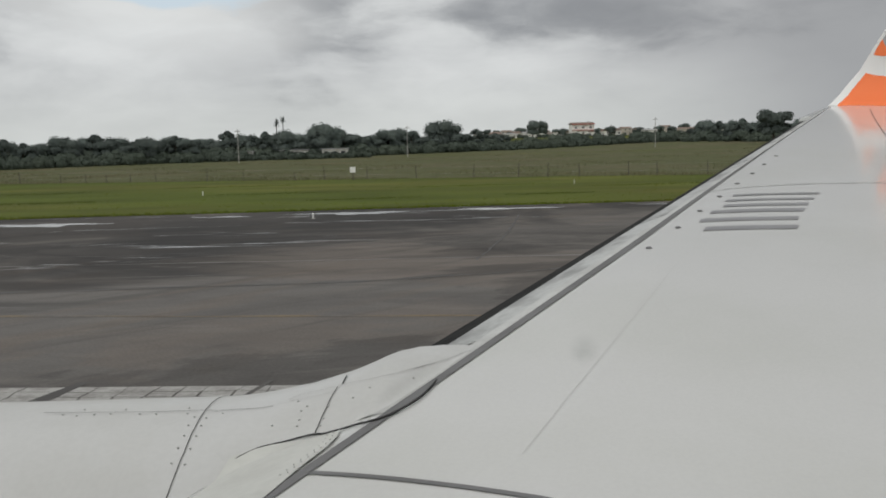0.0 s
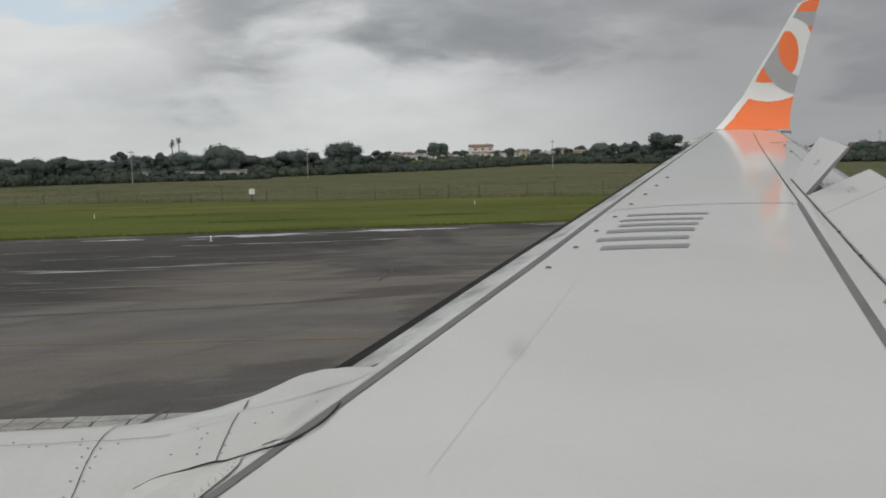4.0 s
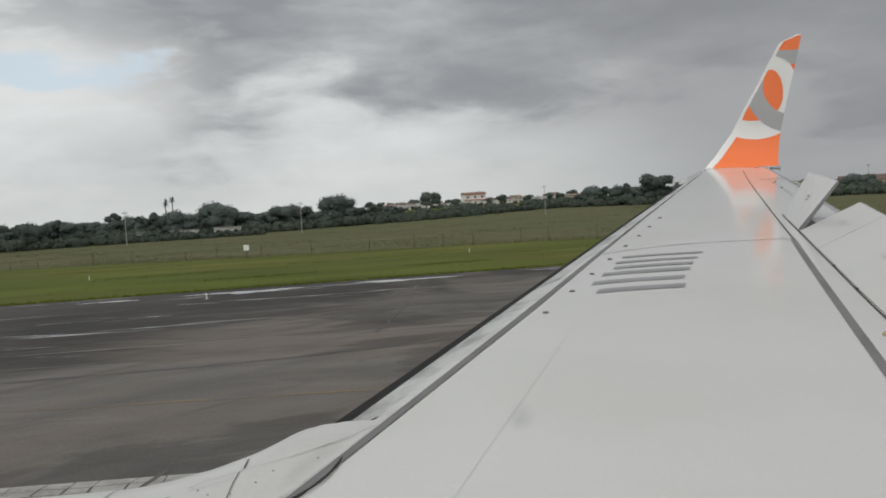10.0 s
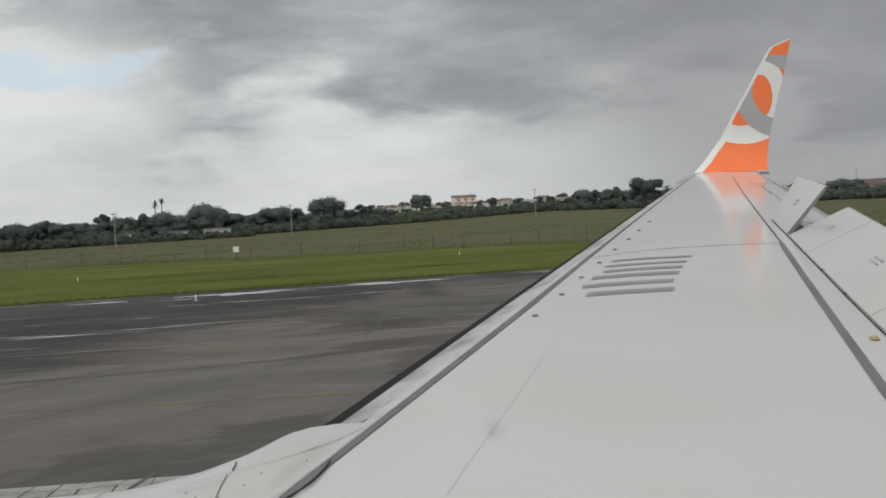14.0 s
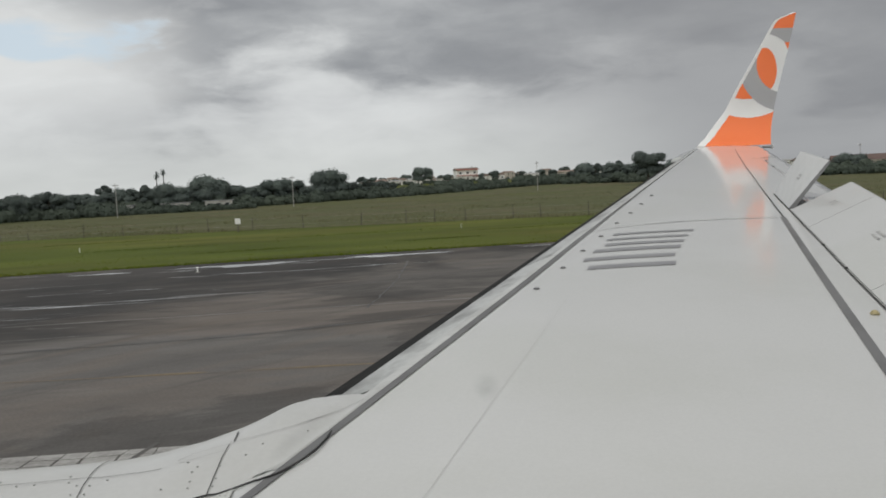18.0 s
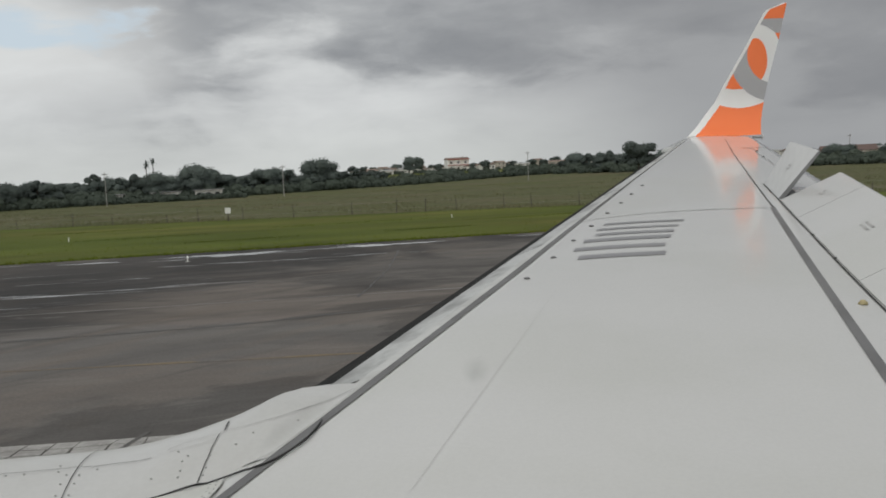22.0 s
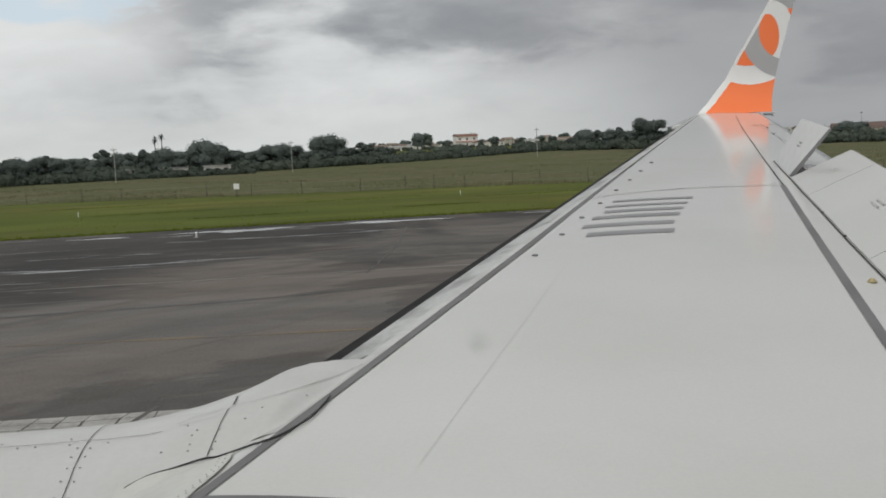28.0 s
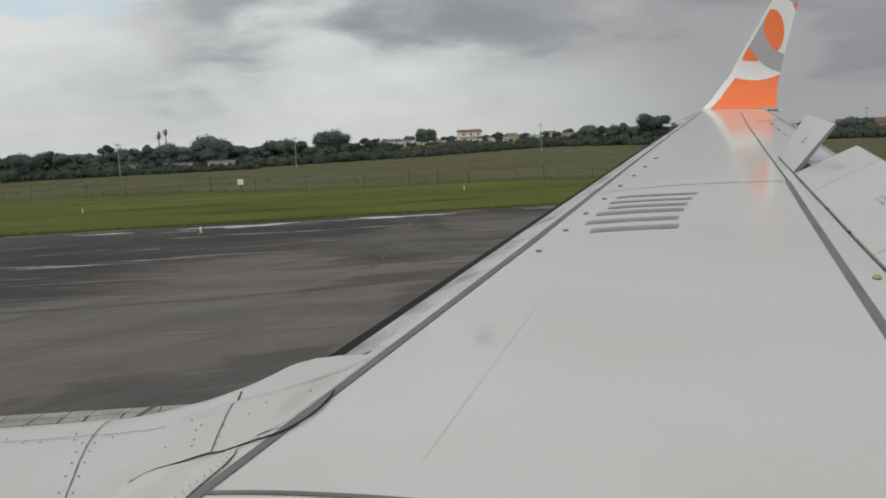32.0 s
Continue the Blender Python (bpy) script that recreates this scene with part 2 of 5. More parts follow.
RUBBER = material("black_tyre_rubber", (0.03, 0.03, 0.03), 0.8, dirt=(0.06, 0.06, 0.06), dirt_scale=5, dirt_amount=0.5)
STEEL = material("grey_steel", (0.40, 0.40, 0.40), 0.4, 0.7, dirt=(0.25, 0.24, 0.22), dirt_scale=4, dirt_amount=0.5)
BRASS = material("aged_brass_fitting", (0.42, 0.36, 0.20), 0.5, 0.4, dirt=(0.2, 0.17, 0.1), dirt_scale=20, dirt_amount=0.5)
LENS = material("clear_lamp_lens", (0.80, 0.80, 0.78), 0.15, dirt=(0.6, 0.6, 0.6), dirt_scale=10, dirt_amount=0.4)


def asphalt_material():
    """Worn damp asphalt: grey and brownish patches, long dark streaks, wet glossy areas, fine aggregate."""
    m = bpy.data.materials.new("damp_worn_asphalt")
    m.use_nodes = True
    nt = m.node_tree
    N, L = nt.nodes, nt.links
    b = N["Principled BSDF"]
    tc = N.new("ShaderNodeTexCoord")

    def noise_at(scale, detail, sx=1.0, sy=1.0, off=(0, 0, 0), distort=0.0, turn=0.0):
        mp = N.new("ShaderNodeMapping")
        L.new(tc.outputs["Object"], mp.inputs[0])
        mp.inputs["Scale"].default_value = (sx, sy, 1)
        mp.inputs["Location"].default_value = off
        if turn:
            # turned first, stretched after
            tm = N.new("ShaderNodeMapping")
            L.new(tc.outputs["Object"], tm.inputs[0])
            tm.inputs["Rotation"].default_value = (0, 0, radians(turn))
            L.new(tm.outputs[0], mp.inputs[0])
        n = N.new("ShaderNodeTexNoise")
        L.new(mp.outputs[0], n.inputs["Vector"])
        n.inputs["Scale"].default_value, n.inputs["Detail"].default_value = scale, detail
        n.inputs["Roughness"].default_value = 0.62
        n.inputs["Distortion"].default_value = distort
        return n.outputs[0]

    def ranged(v, lo, hi, a=0.0, c=1.0):
        n = N.new("ShaderNodeMapRange")
        n.interpolation_type = "SMOOTHSTEP"
        L.new(v, n.inputs[0])
        for i, q in enumerate((lo, hi, a, c)):
            n.inputs[i + 1].default_value = q
        return n.outputs[0]

    def blend(fac, a, c, how="MIX"):
        n = N.new("ShaderNodeMix")
        n.data_type, n.blend_type = "RGBA", how
        if isinstance(fac, float):
            n.inputs[0].default_value = fac
        else:
            L.new(fac, n.inputs[0])
        for i, v in ((6, a), (7, c)):
            if isinstance(v, tuple):
                n.inputs[i].default_value = (*v, 1)
            else:
                L.new(v, n.inputs[i])
        return n.outputs[2]

    # two slabs either side of the sealed joint: grey and smooth near the wheels, browner and older outside
    sep = N.new("ShaderNodeSeparateXYZ")
    L.new(tc.outputs["Object"], sep.inputs[0])
    run = N.new("ShaderNodeMath")
    run.operation = "MULTIPLY_ADD"
    L.new(sep.outputs[0], run.inputs[0])
    run.inputs[1].default_value, run.inputs[2].default_value = -11 / 105, 0.0
    side = N.new("ShaderNodeMath")
    L.new(sep.outputs[1], side.inputs[0])
    L.new(run.outputs[0], side.inputs[1])
    far = ranged(side.outputs[0], 25.5, 28.5)
    patch = noise_at(0.085, 7, 0.6, 1.0, (3, 1, 0), 1.0)
    near_col = blend(ranged(patch, 0.38, 0.62), (0.104, 0.098, 0.094), (0.148, 0.140, 0.133))
    far_col = blend(ranged(patch, 0.38, 0.62), (0.094, 0.088, 0.083), (0.156, 0.143, 0.132))
    col = blend(far, near_col, far_col)
    brown = noise_at(0.10, 6, 0.7, 0.9, (17, 5, 0), 1.2)
    col = blend(ranged(brown, 0.50, 0.58, 0.0, 0.5), col, (0.152, 0.130, 0.114))
    # spilt and rain-dark blotches with clear outlines
    blot = noise_at(0.10, 7, 0.5, 1.0, (5, 33, 0), 0.9)
    col = blend(ranged(blot, 0.535, 0.565, 0.0, 0.50), col, (0.054, 0.051, 0.049))
    streak = noise_at(0.30, 6, 0.5, 0.9, (0, 9, 0), 1.8)
    col = blend(ranged(streak, 0.53, 0.70, 0.0, 0.28), col, (0.044, 0.042, 0.041))
    pale = noise_at(0.22, 7, 0.45, 1.1, (41, 3, 0), 1.8)
    col = blend(ranged(pale, 0.52, 0.66, 0.0, 0.40), col, (0.170, 0.158, 0.147))
    # scrubbed tyre tracks of turning aircraft
    scrub = noise_at(0.55, 5, 0.10, 1.0, (7, 21, 0), 0.5, -52)
    col = blend(ranged(scrub, 0.50, 0.70, 0.0, 0.5), col, (0.158, 0.130, 0.108))
    scuff = noise_at(0.75, 5, 0.09, 1.0, (29, 2, 0), 0.5, -46)
    col = blend(ranged(scuff, 0.52, 0.72, 0.0, 0.42), col, (0.058, 0.054, 0.051))
    fine_mark = noise_at(0.9, 6, 0.35, 1.0, (11, 4, 0), 1.2)
    col = blend(1.0, col, blend(ranged(fine_mark, 0.3, 0.7), (0.93, 0.93, 0.93), (1.07, 1.07, 1.07)), "MULTIPLY")
    grain = noise_at(14.0, 4)
    col = blend(1.0, col, blend(ranged(grain, 0.3, 0.7), (0.90, 0.90, 0.90), (1.10, 1.10, 1.10)), "MULTIPLY")
    # damp mottling, its dark tone ramped up towards the outer edge and forward (-x)
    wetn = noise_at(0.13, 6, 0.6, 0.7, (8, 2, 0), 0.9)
    tone_ramp = N.new("ShaderNodeMath")
    tone_ramp.operation = "MULTIPLY_ADD"
    L.new(sep.outputs[0], tone_ramp.inputs[0])
    tone_ramp.inputs[1].default_value = -1.4
    L.new(sep.outputs[1], tone_ramp.inputs[2])
    low = ranged(tone_ramp.outputs[0], 24.0, 54.0, -0.15, 0.18)
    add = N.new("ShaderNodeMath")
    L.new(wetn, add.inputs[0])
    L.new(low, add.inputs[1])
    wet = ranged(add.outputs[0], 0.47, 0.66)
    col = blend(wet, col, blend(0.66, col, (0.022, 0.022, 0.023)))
    L.new(col, b.inputs["Base Color"])
    film = noise_at(0.35, 5, 0.30, 2.2, (2, 12, 0), 1.2)
    gloss = N.new("ShaderNodeMath")
    gloss.operation = "MULTIPLY"
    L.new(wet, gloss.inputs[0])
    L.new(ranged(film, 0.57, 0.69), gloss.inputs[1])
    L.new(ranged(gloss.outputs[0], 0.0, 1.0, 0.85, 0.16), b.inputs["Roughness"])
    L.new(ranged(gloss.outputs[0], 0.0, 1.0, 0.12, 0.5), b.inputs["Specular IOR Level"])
    bn = N.new("ShaderNodeBump")
    bn.inputs["Strength"].default_value, bn.inputs["Distance"].default_value = 0.12, 0.02
    L.new(grain, bn.inputs["Height"])
    L.new(bn.outputs[0], b.inputs["Normal"])
    return m


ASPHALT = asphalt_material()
PUDDLE = material("shallow_rain_water", (0.05, 0.052, 0.055), 0.10, dirt=(0.08, 0.08, 0.08), dirt_scale=0.8, dirt_amount=0.5, bump=0.04, bump_scale=2.0)
TAR = material("black_tar_joint", (0.035, 0.034, 0.034), 0.6, dirt=(0.07, 0.065, 0.06), dirt_scale=1.2, dirt_amount=0.7)
LINE_WHITE = material("worn_white_line_paint", (0.50, 0.50, 0.48), 0.7, dirt=(0.14, 0.135, 0.13), dirt_scale=1.4, dirt_amount=0.75, fine=0.1, fine_scale=12)
LINE_FADED = material("almost_gone_white_line", (0.20, 0.195, 0.185), 0.8, dirt=(0.075, 0.07, 0.066), dirt_scale=0.12, dirt_amount=1.0)
LINE_YELLOW = material("worn_away_yellow_line_paint", (0.165, 0.125, 0.075), 0.85, dirt=(0.118, 0.109, 0.100), dirt_scale=0.4, dirt_amount=1.0, fine=0.12, fine_scale=5)
CRACKED_WHITE = material("cracked_white_marking_paint", (0.33, 0.325, 0.31), 0.75, dirt=(0.20, 0.19, 0.18), dirt_scale=1.6, dirt_amount=0.8, fine=0.15, fine_scale=9)
TYRE_MARK = material("dark_tyre_scuff", (0.060, 0.057, 0.055), 0.85, dirt=(0.10, 0.095, 0.09), dirt_scale=0.8, dirt_amount=0.7)
REPAVED = material("paler_repaved_asphalt", (0.175, 0.170, 0.165), 0.85, dirt=(0.135, 0.130, 0.125), dirt_scale=0.15, dirt_amount=0.8, fine=0.10, fine_scale=12)
GRASS = material("mown_grass", (0.074, 0.094, 0.016), 0.95, dirt=(0.112, 0.107, 0.026), dirt_scale=0.045, dirt_amount=0.9, fine=0.20, fine_scale=0.16, bump=0.3, bump_scale=6, stretch=(0.4, 1, 1), spec=0.12)
FIELD = material("rough_tall_grass", (0.090, 0.096, 0.046), 0.95, dirt=(0.112, 0.102, 0.060), dirt_scale=0.05, dirt_amount=0.9, fine=0.22, fine_scale=0.7, bump=0.5, bump_scale=4, spec=0.1)
BLADE = material("grass_blades", (0.102, 0.130, 0.017), 0.9, vary=0.2, dirt=(0.142, 0.134, 0.026), dirt_scale=0.08, dirt_amount=0.8, spec=0.1)
RANK_EDGE_SHADE = material("rank_grass_and_edge_shade", (0.068, 0.092, 0.016), 0.95, dirt=(0.080, 0.096, 0.020), dirt_scale=0.5, dirt_amount=0.8, spec=0.1)
REED = material("dry_reed_blades", (0.134, 0.142, 0.072), 0.9, dirt=(0.176, 0.160, 0.098), dirt_scale=0.06, dirt_amount=0.9, fine=0.15, fine_scale=1.5, spec=0.1)
# leaf colour is tinted bluish for the haze of distance
LEAF = material("haze_tinted_tree_leaves", (0.084, 0.103, 0.094), 0.8, vary=0.2, dirt=(0.094, 0.114, 0.099), dirt_scale=0.35, dirt_amount=0.8, spec=0.15)
SCRUB_LEAF = material("scrub_leaves", (0.066, 0.082, 0.066), 0.85, dirt=(0.076, 0.092, 0.070), dirt_scale=0.06, dirt_amount=0.8, spec=0.1)
BARK = material("grey_brown_bark", (0.085, 0.070, 0.055), 0.9, dirt=(0.05, 0.045, 0.04), dirt_scale=3, dirt_amount=0.7)
WALL_WHITE = material("whitewashed_house_wall", (0.74, 0.73, 0.70), 0.8, vary=0.15, dirt=(0.58, 0.56, 0.52), dirt_scale=0.6, dirt_amount=0.7)
WALL_TAN = material("tan_house_render", (0.52, 0.47, 0.41), 0.85, vary=0.2, dirt=(0.26, 0.22, 0.18), dirt_scale=0.7, dirt_amount=0.7)
ROOF_TILE = material("weathered_clay_roof", (0.20, 0.145, 0.115), 0.85, vary=0.25, dirt=(0.14, 0.12, 0.105), dirt_scale=1.2, dirt_amount=0.7, fine=0.2, fine_scale=6)
ROOF_RED = material("red_brown_tile_roof", (0.125, 0.080, 0.068), 0.85, dirt=(0.10, 0.075, 0.066), dirt_scale=1.2, dirt_amount=0.7, fine=0.2, fine_scale=6)
ROOF_GREY = material("grey_sheet_roof", (0.30, 0.30, 0.30), 0.6, vary=0.2, dirt=(0.18, 0.17, 0.16), dirt_scale=0.9, dirt_amount=0.7)
RED_PAINT = material("faded_red_band", (0.38, 0.13, 0.11), 0.7, dirt=(0.30, 0.14, 0.12), dirt_scale=1, dirt_amount=0.6)
GLASS_DARK = material("dark_window_glass", (0.04, 0.045, 0.05), 0.12, dirt=(0.07, 0.07, 0.07), dirt_scale=3, dirt_amount=0.5)
WOOD_POST = material("dark_weathered_post", (0.07, 0.06, 0.05), 0.9, dirt=(0.12, 0.11, 0.10), dirt_scale=6, dirt_amount=0.6)
CONCRETE = material("pale_concrete", (0.34, 0.33, 0.31), 0.85, dirt=(0.24, 0.23, 0.21), dirt_scale=0.8, dirt_amount=0.7)
SIGN_WHITE = material("white_sign_board", (0.75, 0.75, 0.73), 0.5, dirt=(0.6, 0.6, 0.57), dirt_scale=4, dirt_amount=0.5)


# ---- helpers of this scene ----
def mesh_of(name, bm, mat, smooth=False):
    me = bpy.data.meshes.new(name)
    bm.to_mesh(me)
    bm.free()
    for m in (mat if isinstance(mat, (list, tuple)) else (mat,)):
        me.materials.append(m)
    if smooth:
        me.shade_smooth()
    return me


def part(name, bm, mat, parent=None, label="", smooth=False):
    ob = new(name, mesh_of(name, bm, mat, smooth))
    if parent:
        ob.parent = parent
    return tagged(ob, label)


def share(name, me, parent, m=None):
    ob = new(name, me)
    ob.parent = parent
    if m is not None:
        ob.matrix_basis = m
    return ob


def add_box(bm, c, s, rz=0.0, bevel=0.0):
    r = bmesh.ops.create_cube(bm, size=1.0, matrix=pose(*c, 0, 0, rz) @ Matrix.Diagonal((*s, 1)))
    if bevel:
        es = {e for v in r["verts"] for e in v.link_edges}
        bmesh.ops.bevel(bm, geom=list(es), offset=bevel, segments=2, affect="EDGES", profile=0.5)
    return bm


def box(c, s, rz=0.0, bevel=0.0):
    return add_box(bmesh.new(), c, s, rz, bevel)


def add_tube(bm, a, b, r0, r1, sides=8):
    a, b = Vector(a), Vector(b)
    q = (b - a).to_track_quat("Z", "Y").to_matrix()
    rings = []
    for p, r in ((a, r0), (b, r1)):
        rings.append([bm.verts.new(p + q @ Vector((r * math.cos(2 * math.pi * i / sides), r * math.sin(2 * math.pi * i / sides), 0))) for i in range(sides)])
    for i in range(sides):
        j = (i + 1) % sides
        bm.faces.new((rings[0][i], rings[0][j], rings[1][j], rings[1][i]))
    bm.faces.new(rings[0][::-1])
    bm.faces.new(rings[1])
    return bm


def tube(a, b, r0, r1=None, sides=8):
    return add_tube(bmesh.new(), a, b, r0, r0 if r1 is None else r1, sides)


def grid_mesh(rows, closed=False):
    """A bmesh from rows of points of equal length."""
    bm = bmesh.new()
    vs = [[bm.verts.new(p) for p in row] for row in rows]
    n = len(vs[0])
    for i in range(len(vs) - 1):
        for j in range(n if closed else n - 1):
            k = (j + 1) % n
            bm.faces.new((vs[i][j], vs[i + 1][j], vs[i + 1][k], vs[i][k]))
    return bm


def empty(name, loc=(0, 0, 0), rz=0.0):
    ob = new(name)
    ob.matrix_basis = pose(*loc, 0, 0, rz)
    return ob


def lerp_table(t, table):
    for (a, va), (b, vb) in zip(table, table[1:]):
        if t <= b:
            k = max(0.0, (t - a) / (b - a))
            return va + (vb - va) * k
    return table[-1][1]


# ---- ground ----
def ground_height(x, y):
    d = math.hypot(x, y)
    k = min(1.0, max(0.0, (d - 190) / 230))
    k = k * k * (3 - 2 * k)
    side = 0.55 + 0.45 * math.sin(x * 0.006 + 1.1)
    return -0.02 + 3.4 * k * side if y > 60 else -0.02


def build_ground():
    # rings that widen with distance, out to the horizon
    radii = [0, 20, 40, 60, 80, 100, 120, 140, 160, 180, 200, 225, 250, 280, 320, 360, 420, 520, 700, 1000, 1500, 2400, 4200]
    bm = bmesh.new()
    n = 96
    prev = None
    for r in radii:
        ring = [bm.verts.new((r * math.cos(2 * math.pi * i / n), r * math.sin(2 * math.pi * i / n), 0)) for i in range(n)] if r else [bm.verts.new((0, 0, -0.02))]
        for v in ring:
            v.co.z = ground_height(v.co.x, v.co.y)
        if prev:
            for i in range(n):
                j = (i + 1) % n
                bm.faces.new((prev[0], ring[i], ring[j]) if len(prev) == 1 else (prev[i], ring[i], ring[j], prev[j]))
        prev = ring
    g = part("ground", bm, GRASS, smooth=True)
    tagged(g, "wide mown green grass round the runway", "grass", kind="structure")


build_ground()


def pad_edge(x):
    """The outer edge of the paved turning pad, y for each x."""
    if x < -20:
        return 51.5 - ((-20 - x) / 62) ** 2 * 62
    if x < 30:
        return 51.5 + 3.5 * math.sin((x + 20) / 50 * math.pi / 2)
    return 55.0 - 23.0 * min(1.0, (x - 30) / 110) ** 1.3


def build_pavement():
    bm = bmesh.new()
    xs = [-82, -81.5, -80, -77, -73, -68, -62, -56, -50, -44, -38, -32] + list(range(-28, 60, 4)) + list(range(60, 160, 10)) + [170, 200, 250, 300, 400, 550, 700, 900, 1100, 1300]
    rnd = random.Random(3)
    rows = []
    for x in xs:
        e = pad_edge(x) + rnd.uniform(-0.12, 0.12)
        low = -30.0 if x > -60 else -30.0 + (-60 - x) * 1.9
        e = max(e, low + 0.5)
        rows.append([(x, low + (e - low) * k / 6, 0.0) for k in range(7)])
    bm = grid_mesh(rows)
    bmesh.ops.recalc_face_normals(bm, faces=bm.faces)
    r = bmesh.ops.extrude_face_region(bm, geom=bm.faces[:])
    for v in r["geom"]:
        if isinstance(v, bmesh.types.BMVert):
            v.co.z -= 0.25
    bmesh.ops.recalc_face_normals(bm, faces=bm.faces)
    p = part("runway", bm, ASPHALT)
    return tagged(p, "damp worn grey asphalt runway and turning pad", "runway", kind="structure")


RUNWAY = build_pavement()


def strip(points, width, z, wobble=0.0, seed=1):
    """A flat ribbon along points on the ground, with an uneven width."""
    rnd = random.Random(seed)
    rows = []
    for i, p in enumerate(points):
        a, b = Vector(points[max(0, i - 1)]), Vector(points[min(len(points) - 1, i + 1)])
        d = (b - a).normalized()
        nrm = Vector((-d.y, d.x))
        w = width / 2 * (1 + rnd.uniform(-wobble, wobble))
        c = Vector(p)
        rows.append([(c.x - nrm.x * w, c.y - nrm.y * w, z), (c.x + nrm.x * w, c.y + nrm.y * w, z)])
    return grid_mesh(rows)


def wavy(a, b, n, amp, seed):
    rnd = random.Random(seed)
    out, off = [], 0.0
    for i in range(n + 1):
        k = i / n
        off = off * 0.7 + rnd.uniform(-amp, amp)
        out.append((a[0] + (b[0] - a[0]) * k, a[1] + (b[1] - a[1]) * k + off))
    return out


def ragged(path, step, amp, seed):
    """Points along a bent line, wandering a little to either side as a crack does."""
    rnd = random.Random(seed)
    out, off = [], 0.0
    for (ax, ay), (bx, by) in zip(path, path[1:]):
        n = max(2, int(math.hypot(bx - ax, by - ay) / step))
        length = math.hypot(bx - ax, by - ay)
        for i in range(n):
            off = off * 0.75 + rnd.uniform(-amp, amp)
            k = i / n
            out.append((ax + (bx - ax) * k - (by - ay) / length * off, ay + (by - ay) * k + (bx - ax) / length * off))
    return out + [path[-1]]


# tar-sealed joints and cracks across the pad
for path, w, s in ((((-60, 15.5), (-30, 21.5), (-16, 24.2), (-9, 25.0), (-4, 25.5), (0, 26.7), (4, 28.4), (12, 30.6), (45, 37)), 0.15, 4),
                   (((-14, 30.0), (0, 37.5), (26, 52.0)), 0.09, 7),
                   (((-0.7, 29.6), (0.2, 36), (1.2, 46.9)), 0.07, 8),
                   (((-22, 33), (-12, 32.2), (-5, 33.2), (2, 36.0)), 0.06, 11)):
    part("tar_joint", strip(ragged(path, 0.5, 0.06, s), w, 0.006, 0.6, s), TAR, RUNWAY)
# faded edge lines
part("edge_line", strip([(60 + i * 20, 24.8) for i in range(62)], 0.9, 0.006, 0.05, 2), LINE_WHITE, RUNWAY, "worn white runway edge line")
part("edge_line", strip([(-40 + i * 20, -22.4) for i in range(67)], 0.9, 0.006, 0.05, 3), LINE_WHITE, RUNWAY, "worn white runway edge line")
part("taxi_line", strip(wavy((-52, 29.0), (40, 31.5), 60, 0.03, 9), 0.14, 0.006, 0.5, 9), LINE_FADED, RUNWAY, "thin worn white line")
part("taxi_line", strip(wavy((-40, 22.5), (30, 18.5), 60, 0.03, 10), 0.13, 0.006, 0.6, 10), LINE_YELLOW, RUNWAY, "faded yellow guide line")
# thin sheets of rain water lying along the outer edge
def puddle(cx, cy, rx, ry, seed):
    rnd = random.Random(seed)
    ph = [rnd.uniform(0, 6.28) for _ in range(5)]
    bm = bmesh.new()
    c = bm.verts.new((cx, cy, 0.006))
    ring = []
    for i in range(64):
        a = 2 * math.pi * i / 64
        k = 1 + 0.28 * math.sin(3 * a + ph[0]) + 0.18 * math.sin(5 * a + ph[1]) + 0.12 * math.sin(9 * a + ph[2]) + 0.08 * math.sin(14 * a + ph[3])
        ring.append(bm.verts.new((cx + rx * k * math.cos(a), cy + ry * k * math.sin(a), 0.006)))
    for i in range(64):
        bm.faces.new((c, ring[i], ring[(i + 1) % 64]))
    return bm


for i, (cx, cy, rx, ry) in enumerate(((-7.8, 50.0, 2.6, 0.75), (0.5, 51.2, 2.8, 0.55), (-24, 46.2, 2.9, 0.8), (11, 52.2, 2.2, 0.45), (-15, 49.2, 1.4, 0.3))):
    ob = part("puddle", puddle(cx, cy, rx, ry, i + 20), PUDDLE)
    tagged(ob, "thin sheet of rain water on the asphalt edge", "puddle", "puddles along the pad edge", "structure")


# ---- the airliner: eye level is 4.0 m, x runs aft, y outboard ----
EYE = 4.0


def le_x(y):
    return -2.637 + 0.5228 * y


def ref_chord(y):
    return 2.98 + 0.254 * y - le_x(y)


def top_z(x, y):
    """Height of the wing's upper skin."""
    c = ref_chord(y)
    u = max(0.0, (x - le_x(y)) / c)
    rise = 0.346 * u if u < 0.1 else 0.16 * (math.sqrt(u) - u)
    return EYE - 1.024 + 0.12464 * (y - 4.473) + c * rise


def te_x(y):
    """The trailing edge: aileron outboard, fixed panels inboard."""
    return 4.85 + 0.271 * (y - 9.25) if y > 9.3 else 4.66 + 0.27 * (y - 9.3)


def at_u(u, y, lift=0.0):
    x = le_x(y) + u * ref_chord(y)
    return (x, y, top_z(x, y) + lift)


def at_xy(x, y, lift=0.0):
    return (x, y, top_z(x, y) + lift)


airliner = empty("airliner", (0, -1.75, 0))
tagged(airliner, "white jet airliner with orange winglet and raised spoilers", "airplane")


def apart(name, bm, mat, parent=None, label="", smooth=False):
    """A part of the airliner, given in world places."""
    ob = part(name, bm, mat, None, label, smooth)
    ob.parent = parent or airliner
    if parent is None:
        ob.matrix_parent_inverse = airliner.matrix_basis.inverted()
    return ob


